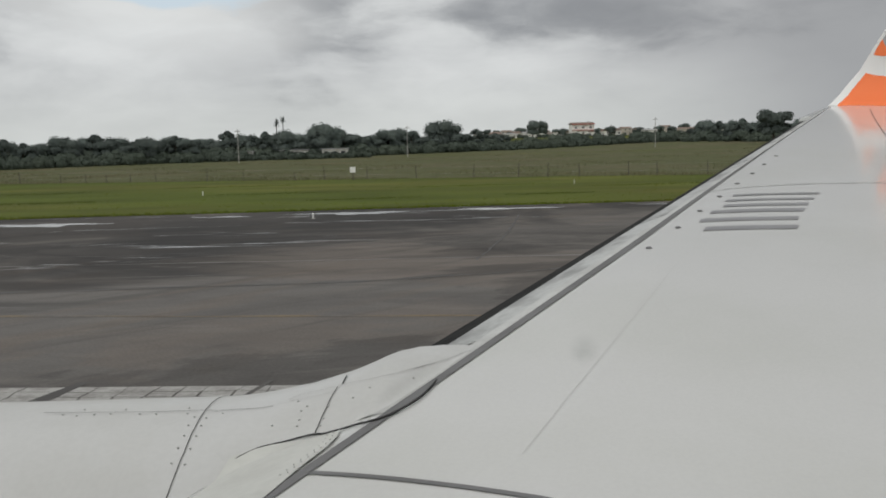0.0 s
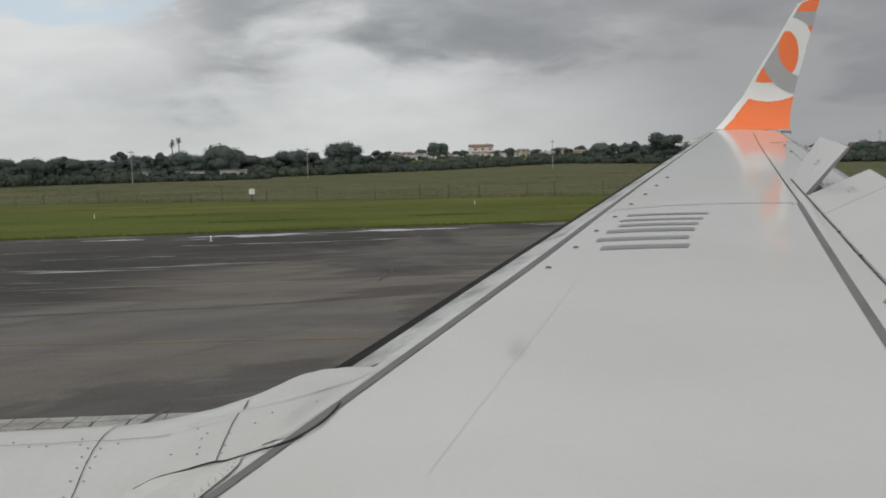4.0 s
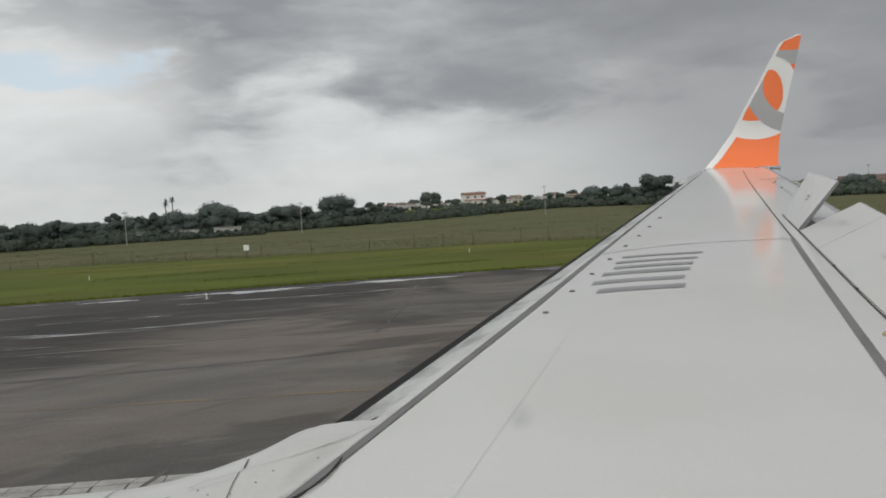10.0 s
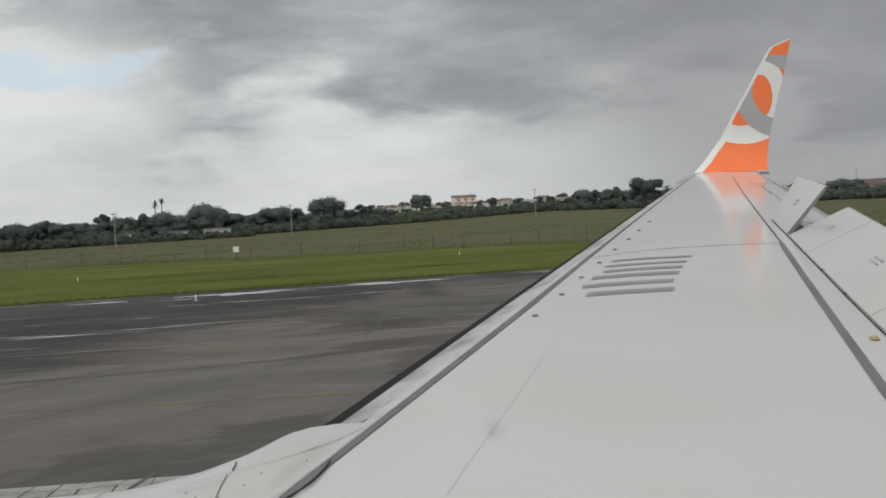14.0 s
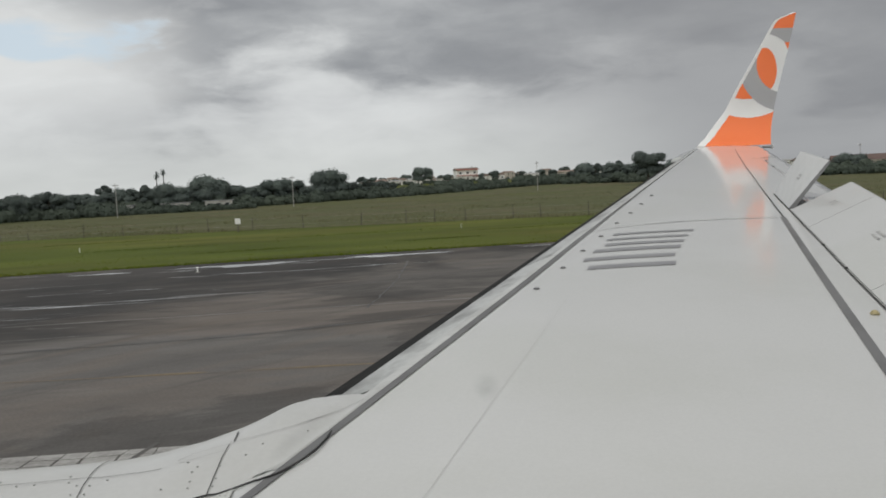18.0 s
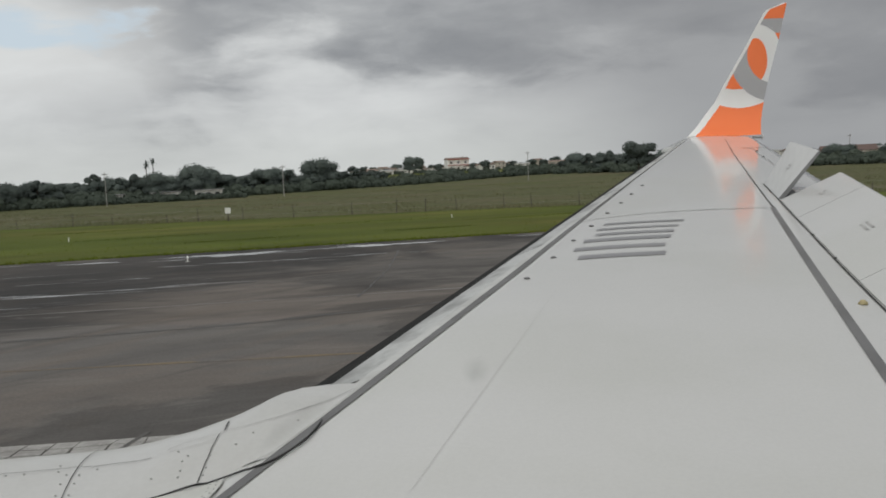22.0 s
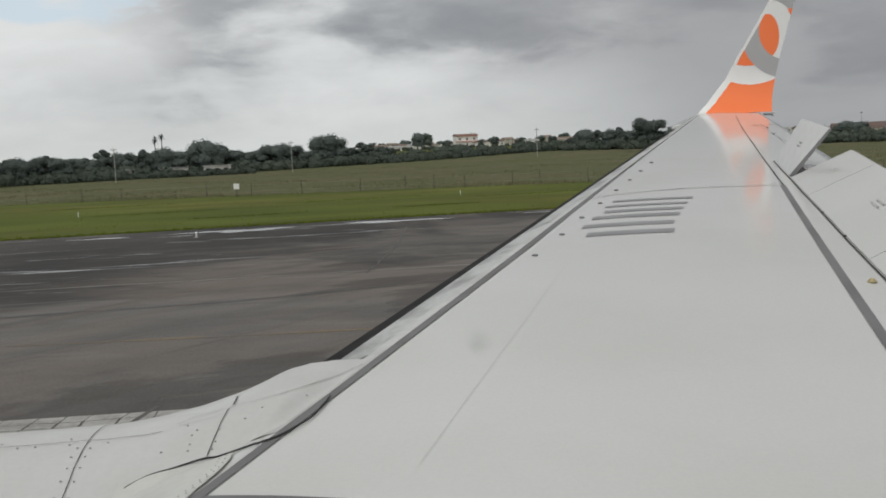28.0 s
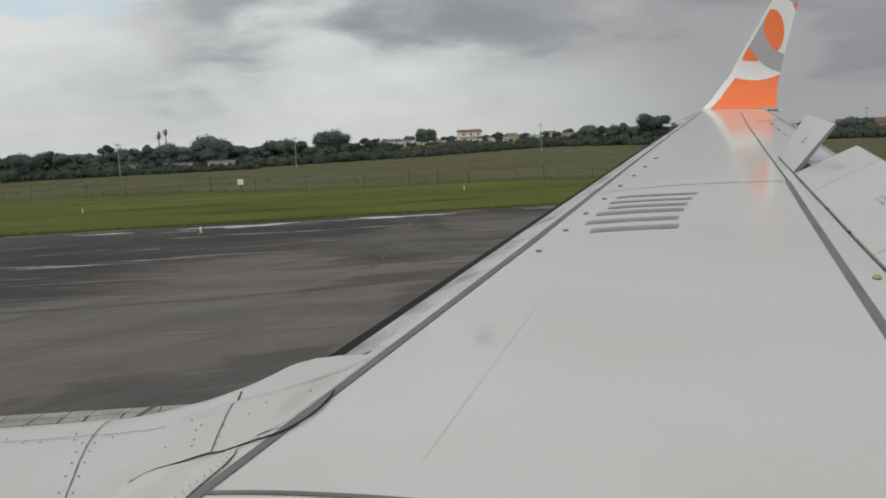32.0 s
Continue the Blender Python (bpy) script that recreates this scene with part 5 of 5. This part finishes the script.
def make_tree(kind, seed):
    rnd = random.Random(seed)
    t = empty("tree")
    lobes = []
    if kind == "round":
        h, n, spread, flat = 7.5, 11, 3.0, 0.62
    elif kind == "umbrella":
        h, n, spread, flat = 8.5, 12, 4.2, 0.42
    elif kind == "tall":
        h, n, spread, flat = 9.5, 10, 2.2, 0.9
    else:
        h, n, spread, flat = 3.0, 8, 2.6, 0.6
    for i in range(n):
        a = 2 * math.pi * i / n * 2.4 + rnd.uniform(-0.4, 0.4)
        d = spread * math.sqrt((i + 0.3) / n) * 0.85
        r = spread * rnd.uniform(0.28, 0.58)
        lobes.append((d * math.cos(a), d * math.sin(a), h * (0.62 if kind != "bush" else 0.45) + rnd.uniform(-0.10, 0.16) * h * flat * 1.4 - 0.06 * d, r, r, r * rnd.uniform(0.62, 0.9)))
    for i in range(n // 2 + 2):
        a, d = rnd.uniform(0, 6.283), spread * rnd.uniform(0.45, 0.8)
        r = spread * rnd.uniform(0.30, 0.42)
        lobes.append((d * math.cos(a), d * math.sin(a), h * rnd.uniform(0.28, 0.42), r, r, r * 0.8))
    bm = bmesh.new()
    top = h * 0.6
    lean = rnd.uniform(-0.3, 0.3)
    add_tube(bm, (0, 0, -0.2), (lean * 0.4, 0, top * 0.5), 0.24, 0.18, 8)
    add_tube(bm, (lean * 0.4, 0, top * 0.5), (lean, 0, top), 0.18, 0.09, 8)
    part("trunk", bm, BARK, t)
    for lb in lobes[:5]:
        part("limb", tube((lean * 0.4, 0, top * rnd.uniform(0.4, 0.6)), (lb[0] * 0.8, lb[1] * 0.8, lb[2] - lb[5] * 0.3), 0.10, 0.04, 6), BARK, t)
    ob = new("crown", leaf_crown(lobes, 240, 0.23, seed))
    ob.parent = t
    return t


LABELS = {"round": "dense dark green round-crowned tree", "umbrella": "broad dark green tree with flattened spreading crown",
          "tall": "tall narrow dark green tree"}
KINDS = []
for i, k in enumerate(("round", "umbrella", "tall", "round", "umbrella")):
    t = make_tree(k, 50 + i)
    tagged(t, LABELS[k], "tree", "tree belt behind the field")
    KINDS.append((k, t))
used = set()


SCRUB = []


def plant(kind, bearing, dist, scale, sz=1.0, rnd=random.Random(77)):
    x, y = dist * math.sin(radians(bearing)), dist * math.cos(radians(bearing))
    if kind == "bush":
        SCRUB.append((x, y, scale * (0.85 if -0.5 < bearing < 12 else 1.0)))
        return
    opts = [t for k, t in KINDS if k == kind]
    t = opts[rnd.randrange(len(opts))]
    m = pose(x, y, ground_height(x, y), 0, 0, rnd.uniform(0, 360)) @ Matrix.Diagonal((scale, scale, scale * sz, 1))
    if t.name not in used:
        used.add(t.name)
        t.matrix_basis = m
    else:
        c = copy_thing(t, pose(0, 0, 0))
        c.matrix_basis = m


def belt_dist(b):
    """How far the tree belt stands, by bearing: nearer ahead of the wing."""
    return lerp_table(b, ((-50, 185), (-30, 206), (-12, 226), (2, 256), (10, 295), (18, 272), (34, 250), (50, 240)))


rnd = random.Random(13)
b = -47.0
while b < 48:
    d = belt_dist(b)
    houses = 0.5 < b < 11.5
    right_gap = 22 < b < 30
    h = lerp_table(b, ((-47, 0.82), (-22, 0.82), (-15, 0.86), (-9, 0.87), (-4, 0.78), (1, 0.68), (11, 0.78), (16, 0.86), (30, 0.8)))
    if not houses and not (right_gap and rnd.random() < 0.5):
        plant(rnd.choice(["round", "round", "umbrella", "tall"]), b, d + rnd.uniform(-5, 8), h * rnd.uniform(0.74, 1.05))
        plant(rnd.choice(["round", "round", "umbrella"]), b + 0.5, d + rnd.uniform(12, 26), h * rnd.uniform(0.72, 1.0))
    plant("bush", b + rnd.uniform(-0.3, 0.3), d - rnd.uniform(5, 10), rnd.uniform(0.75, 1.1))
    plant("bush", b + 0.5 + rnd.uniform(-0.3, 0.3), d - rnd.uniform(2, 7), rnd.uniform(1.1, 1.6))
    plant("bush", b + rnd.uniform(-0.3, 0.3), d + rnd.uniform(2, 10), rnd.uniform(1.5, 2.1))
    plant("bush", b + 0.3, d - rnd.uniform(0, 4), rnd.uniform(0.9, 1.3))
    b += rnd.uniform(0.55, 0.85)
# trees that stand out of the belt
plant("umbrella", -10.6, 228, 1.12)
plant("umbrella", -3.3, 246, 1.1)
plant("round", 16.6, 250, 1.35)
plant("umbrella", 2.6, 372, 1.0)
for i in range(46):
    plant("bush", rnd.uniform(-1.5, 12.5), rnd.uniform(395, 440), rnd.uniform(0.45, 0.95))
# far trees between and behind the houses
for i in range(120):
    b = rnd.uniform(-1, 15) if i < 90 else rnd.uniform(14, 40)
    plant(rnd.choice(["round", "umbrella", "bush", "bush"]), b, rnd.uniform(430, 660), rnd.uniform(0.35, 0.75))
# a low hedge before the sheds
b = -17.0
while b < -8.0:
    plant("bush", b, rnd.uniform(210, 214), rnd.uniform(0.55, 0.85))
    b += 0.35


def build_scrub():
    """The low scrub under and before the trees, one mass of rounded leafy bushes."""
    rnd = random.Random(90)
    lobes = []
    for x, y, s in SCRUB:
        z = ground_height(x, y)
        for i in range(5):
            a, d, r = rnd.uniform(0, 6.28), rnd.uniform(0.2, 2.0) * s, rnd.uniform(0.9, 1.5) * s
            lobes.append((x + d * math.cos(a), y + d * math.sin(a), z + r * rnd.uniform(0.35, 0.85), r, r, r * rnd.uniform(0.7, 1.0)))
    ob = new("scrub", leaf_crown(lobes, 100, 0.28, 91, SCRUB_LEAF, False))
    tagged(ob, "dark green scrub bushes along the tree belt", "scrub", kind="stuff")


build_scrub()


def palm(bearing, dist, h, seed):
    rnd = random.Random(seed)
    x, y = dist * math.sin(radians(bearing)), dist * math.cos(radians(bearing))
    t = empty("palm_tree", (x, y, ground_height(x, y)))
    tagged(t, "thin tall palm tree with a ragged tuft", "palm", "tree belt behind the field")
    part("trunk", tube((0, 0, -0.2), (0.25, 0, h), 0.16, 0.10, 8), BARK, t)
    for i in range(9):
        a = 2 * math.pi * i / 9 * 5 + rnd.uniform(-0.3, 0.3)
        L = rnd.uniform(0.35, 0.85)
        up = rnd.uniform(0.2, 1.9)
        rows = []
        for j in range(7):
            k = j / 6
            r = L * k
            z = h + (0.55 + up) * math.sin(k * 2.3) - (0.75 + 0.3 * up) * k * k
            w = 0.15 * math.sin(math.pi * min(1, k * 0.9 + 0.1)) + 0.02
            rows.append([(0.25 + r * math.cos(a) - w * math.sin(a), r * math.sin(a) + w * math.cos(a), z - 0.1), (0.25 + r * math.cos(a), r * math.sin(a), z),
                         (0.25 + r * math.cos(a) + w * math.sin(a), r * math.sin(a) - w * math.cos(a), z - 0.1)])
        part("frond", grid_mesh(rows), LEAF, t)


palm(-13.6, 224, 7.8, 1)
palm(-13.2, 226, 8.6, 2)


# ---- houses ----
def make_house(name, w, d, h, roof_h, wall_mat, roof_mat, label, storeys=1, band=False):
    hs = empty(name)
    tagged(hs, label, "house", "houses of the town")
    part("wall", box((0, 0, h / 2 - 0.15), (w, d, h + 0.3)), wall_mat, hs)
    bm = bmesh.new()
    o = 0.35
    pts = [(-w / 2 - o, -d / 2 - o, h - 0.1), (w / 2 + o, -d / 2 - o, h - 0.1), (w / 2 + o, d / 2 + o, h - 0.1), (-w / 2 - o, d / 2 + o, h - 0.1), (-w / 2 - o, 0, h + roof_h), (w / 2 + o, 0, h + roof_h)]
    v = [bm.verts.new(p) for p in pts]
    for f in ((0, 1, 5, 4), (2, 3, 4, 5), (0, 4, 3), (1, 2, 5), (3, 2, 1, 0)):
        bm.faces.new([v[i] for i in f])
    part("roof", bm, roof_mat, hs)
    for s in range(storeys):
        z = 1.5 + s * 2.8
        n = max(2, int(w / 3))
        for i in range(n):
            x = -w / 2 + w * (i + 0.5) / n
            if s == 0 and i == n // 2:
                part("door", box((x, -d / 2, 1.0), (0.9, 0.10, 2.0), 0, 0.02), WOOD_POST, hs)
                continue
            win = part("window", box((x, -d / 2, z), (1.3, 0.10, 1.15), 0, 0.02), SIGN_WHITE, hs)
            part("pane", box((x, -d / 2 - 0.05, z), (1.1, 0.03, 0.95)), GLASS_DARK, win)
    if band:
        part("balcony_band", box((0, -d / 2 - 0.35, 3.0), (w + 0.3, 0.7, 0.35), 0, 0.03), RED_PAINT, hs, "faded red balcony band")
        part("balcony_band", box((0, -d / 2 - 0.35, h - 0.1), (w + 0.5, 0.7, 0.5), 0, 0.03), RED_PAINT, hs, "faded red eaves band")
        part("chimney", box((w * 0.3, 0, h + roof_h), (0.6, 0.6, 1.0), 0, 0.03), CONCRETE, hs)
    return hs


HOUSES = [make_house("house", 9, 7, 3.0, 1.3, WALL_WHITE, ROOF_TILE, "low whitewashed house with a clay roof"),
          make_house("house", 11, 7, 2.9, 0.9, WALL_TAN, ROOF_TILE, "low tan rendered house with a clay roof"),
          make_house("house", 8, 6, 3.0, 0.7, WALL_WHITE, ROOF_GREY, "small white house with a grey sheet roof"),
          make_house("house", 7, 6, 5.4, 1.1, WALL_TAN, ROOF_TILE, "two-storey tan house with a clay roof", 2)]
rnd = random.Random(21)
k = 0
for bmin, bmax, n, d0, d1 in ((-1.0, 16.0, 84, 440, 640), (20, 33, 18, 330, 430), (34, 46, 8, 330, 400)):
    for i in range(n):
        b = bmin + (bmax - bmin) * (i + rnd.uniform(0.1, 0.9)) / n
        d = rnd.uniform(d0, d1)
        x, y = d * math.sin(radians(b)), d * math.cos(radians(b))
        m = pose(x, y, ground_height(x, y), 0, 0, rnd.uniform(-35, 35)) @ Matrix.Diagonal((0.8, 0.8, rnd.uniform(0.62, 0.82), 1))
        src = HOUSES[(0, 2, 1, 2, 0, 2, 2, 0, 3, 2, 0, 1)[i % 12] if b < 15 else (2, 2, 2, 0)[i % 4]]
        if src.matrix_basis.translation.length == 0:
            src.matrix_basis = m
        else:
            copy_thing(src, pose(0, 0, 0)).matrix_basis = m
for src in HOUSES:
    if src.matrix_basis.translation.length == 0:
        src.matrix_basis = pose(60, 360, ground_height(60, 360))
big = make_house("house", 11, 8, 6.0, 0.9, WALL_WHITE, ROOF_TILE, "two-storey white house with red bands above the town", 2, True)
big.matrix_basis = pose(43.0, 460, ground_height(43, 460), 0, 0, 8)


villa = make_house("house", 15, 8, 2.9, 1.6, WALL_TAN, ROOF_RED, "long low house with a red-brown roof behind the field")
villa.matrix_basis = pose(300 * math.sin(radians(28.4)), 300 * math.cos(radians(28.4)), ground_height(143, 264) - 0.3, 0, 0, -20)


def shed(bearing, dist, w, rz):
    x, y = dist * math.sin(radians(bearing)), dist * math.cos(radians(bearing))
    s = empty("shed", (x, y, ground_height(x, y)), rz)
    tagged(s, "long low white shed half hidden by scrub", "shed")
    part("wall", box((0, 0, 0.95), (w, 4, 2.1)), WALL_WHITE, s)
    part("roof", box((0, -0.1, 2.07), (w + 0.6, 4.8, 0.16), 0, 0.03), ROOF_GREY, s)
    for i in range(3):
        part("opening", box((-w / 3 + i * w / 3, -2.0, 0.9), (1.0, 0.08, 1.2)), GLASS_DARK, s)


shed(-12.5, 219, 6, 4)
shed(-15.3, 217, 3.5, -8)
shed(-10.0, 222, 6, 6)


def utility_pole(bearing, dist, h):
    x, y = dist * math.sin(radians(bearing)), dist * math.cos(radians(bearing))
    s = empty("utility_pole", (x, y, ground_height(x, y)), random.Random(int(dist)).uniform(-30, 30))
    tagged(s, "pale concrete power pole with a crossarm", "pole", "power poles along the field")
    part("shaft", tube((0, 0, -0.2), (0, 0, h), 0.085, 0.06, 8), CONCRETE, s)
    part("crossarm", box((0, 0, h - 0.5), (1.2, 0.10, 0.12), 0, 0.02), WOOD_POST, s)
    for dx in (-0.5, 0, 0.5):
        part("insulator", tube((dx, 0, h - 0.42), (dx, 0, h - 0.22), 0.05, 0.04, 6), SIGN_WHITE, s)


for b, d, h in ((-15.9, 192, 7.0), (-5.5, 205, 7.0), (9.8, 240, 7.6), (28.5, 300, 7.5), (-33, 170, 6.5)):
    utility_pole(b, d, h)


# ---- the far end: runway markings, control tower and terminal ----
for i in range(14):
    part("centre_line", strip([(40 + i * 50, 4.2), (70 + i * 50, 4.2)], 0.9, 0.009, 0.0, 60 + i), LINE_WHITE, RUNWAY, "worn white centre line dash")
part("repaved_strip", strip([(28 + i * 6, 4.6) for i in range(20)], 8.5, 0.004, 0.01, 71), REPAVED, RUNWAY, "paler repaved strip along the centre line")


def cracked_block(x0, x1, y0, y1, seed):
    """A painted block whose paint has broken into rough squares along the cracks."""
    rnd = random.Random(seed)
    xs = [x0]
    while xs[-1] < x1:
        xs.append(xs[-1] + rnd.uniform(0.35, 0.85))
    n = 6
    vs = [[(x + (rnd.uniform(-0.06, 0.06) if 0 < i < len(xs) - 1 else 0), y0 + (y1 - y0) * j / n + (rnd.uniform(-0.05, 0.05) if 0 < j < n else 0)) for j in range(n + 1)] for i, x in enumerate(xs)]
    bm = bmesh.new()
    for i in range(len(xs) - 1):
        for j in range(n):
            if rnd.random() < 0.05:
                continue
            cell = [Vector(q) for q in (vs[i][j], vs[i + 1][j], vs[i + 1][j + 1], vs[i][j + 1])]
            mid = (cell[0] + cell[1] + cell[2] + cell[3]) / 4
            gap = rnd.choice((0.008, 0.012, 0.02, 0.035))
            bm.faces.new([bm.verts.new((*(q + (mid - q).normalized() * gap), 0.006)) for q in cell])
    part("touchdown_mark", bm, CRACKED_WHITE, RUNWAY, "cracked white touchdown block")
    for k in range(int((x1 - x0) / 2.6)):
        x = x0 + 1.0 + 2.6 * k + rnd.uniform(-0.6, 0.6)
        part("tyre_mark", strip([(x, y0 - 0.3), (x + 0.35, (y0 + y1) / 2), (x + 0.62, y1 + 0.3)], rnd.choice((0.10, 0.16, 0.26)), 0.010, 0.3, k), TYRE_MARK, RUNWAY)


cracked_block(-13.5, 8.5, 12.65, 14.5, 81)
cracked_block(-13.5, 8.5, -6.4, -4.5, 82)


def control_tower():
    t = empty("control_tower", (415, -194, -0.02))
    tagged(t, "square white control tower with dark glazed cab", "tower")
    part("shaft", box((0, 0, 5.5), (6, 6, 11.4), 0, 0.1), WALL_WHITE, t)
    part("gallery", box((0, 0, 11.3), (7.6, 7.6, 0.4), 0, 0.05), CONCRETE, t)
    part("cab", box((0, 0, 12.6), (6.4, 6.4, 2.4), 0, 0.2), GLASS_DARK, t, "dark glazed control cab")
    part("roof", box((0, 0, 14.0), (7.6, 7.6, 0.5), 0, 0.08), CONCRETE, t)
    part("aerial", tube((1, 0, 14.2), (1, 0, 17.5), 0.06, 0.03, 6), STEEL, t)
    for i in range(3):
        part("window", box((0, 3.0, 2.5 + i * 2.8), (1.4, 0.1, 1.2), 0, 0.02), GLASS_DARK, t)


def terminal():
    t = empty("terminal", (345, -215, -0.02))
    tagged(t, "long white airport terminal with grey curved roof", "terminal")
    part("wall", box((0, 0, 3.5), (110, 18, 7.4), 0, 0.1), WALL_WHITE, t)
    rows = [[(-57 + 114 * i, -11 + 22 * j / 10, 7.2 + 2.2 * math.sin(math.pi * j / 10)) for j in range(11)] for i in (0, 1)]
    bm = grid_mesh(rows)
    ext = bmesh.ops.extrude_face_region(bm, geom=bm.faces[:])
    for v in ext["geom"]:
        if isinstance(v, bmesh.types.BMVert):
            v.co.z -= 0.3
    bmesh.ops.recalc_face_normals(bm, faces=bm.faces)
    part("roof", bm, ROOF_GREY, t)
    for i in range(18):
        part("window", box((-50 + i * 5.9, 9.0, 2.4), (4.2, 0.16, 2.6), 0, 0.03), GLASS_DARK, t)
    for i in range(2):
        part("canopy", box((-20 + i * 40, 12.5, 4.3), (26, 7, 0.4), 0, 0.05), SIGN_WHITE, t)


def hangar():
    t = empty("hangar", (262, -225, -0.02))
    tagged(t, "tall tan box hangar beside the terminal", "hangar")
    part("wall", box((0, 0, 8), (30, 24, 16.4), 0, 0.1), WALL_TAN, t)
    part("parapet", box((0, 0, 16.3), (30.6, 24.6, 0.6), 0, 0.05), CONCRETE, t)
    part("door", box((0, 12.0, 4.5), (20, 0.2, 9), 0, 0.03), ROOF_GREY, t)


def flood_mast(x, y):
    t = empty("floodlight_mast", (x, y, -0.02))
    tagged(t, "tall steel floodlight mast on the apron", "floodlight", "apron floodlight masts")
    part("shaft", tube((0, 0, 0), (0, 0, 18), 0.25, 0.12, 10), STEEL, t)
    part("headframe", box((0, 0, 18.1), (2.4, 0.5, 0.3), 0, 0.03), STEEL, t)
    for dx in (-0.8, 0, 0.8):
        part("floodlight", box((dx, 0.3, 17.8), (0.55, 0.35, 0.5), 0, 0.04), GLASS_DARK, t)


control_tower()
terminal()
hangar()
for x in (235, 300, 365, 440, 500):
    flood_mast(x, -178)
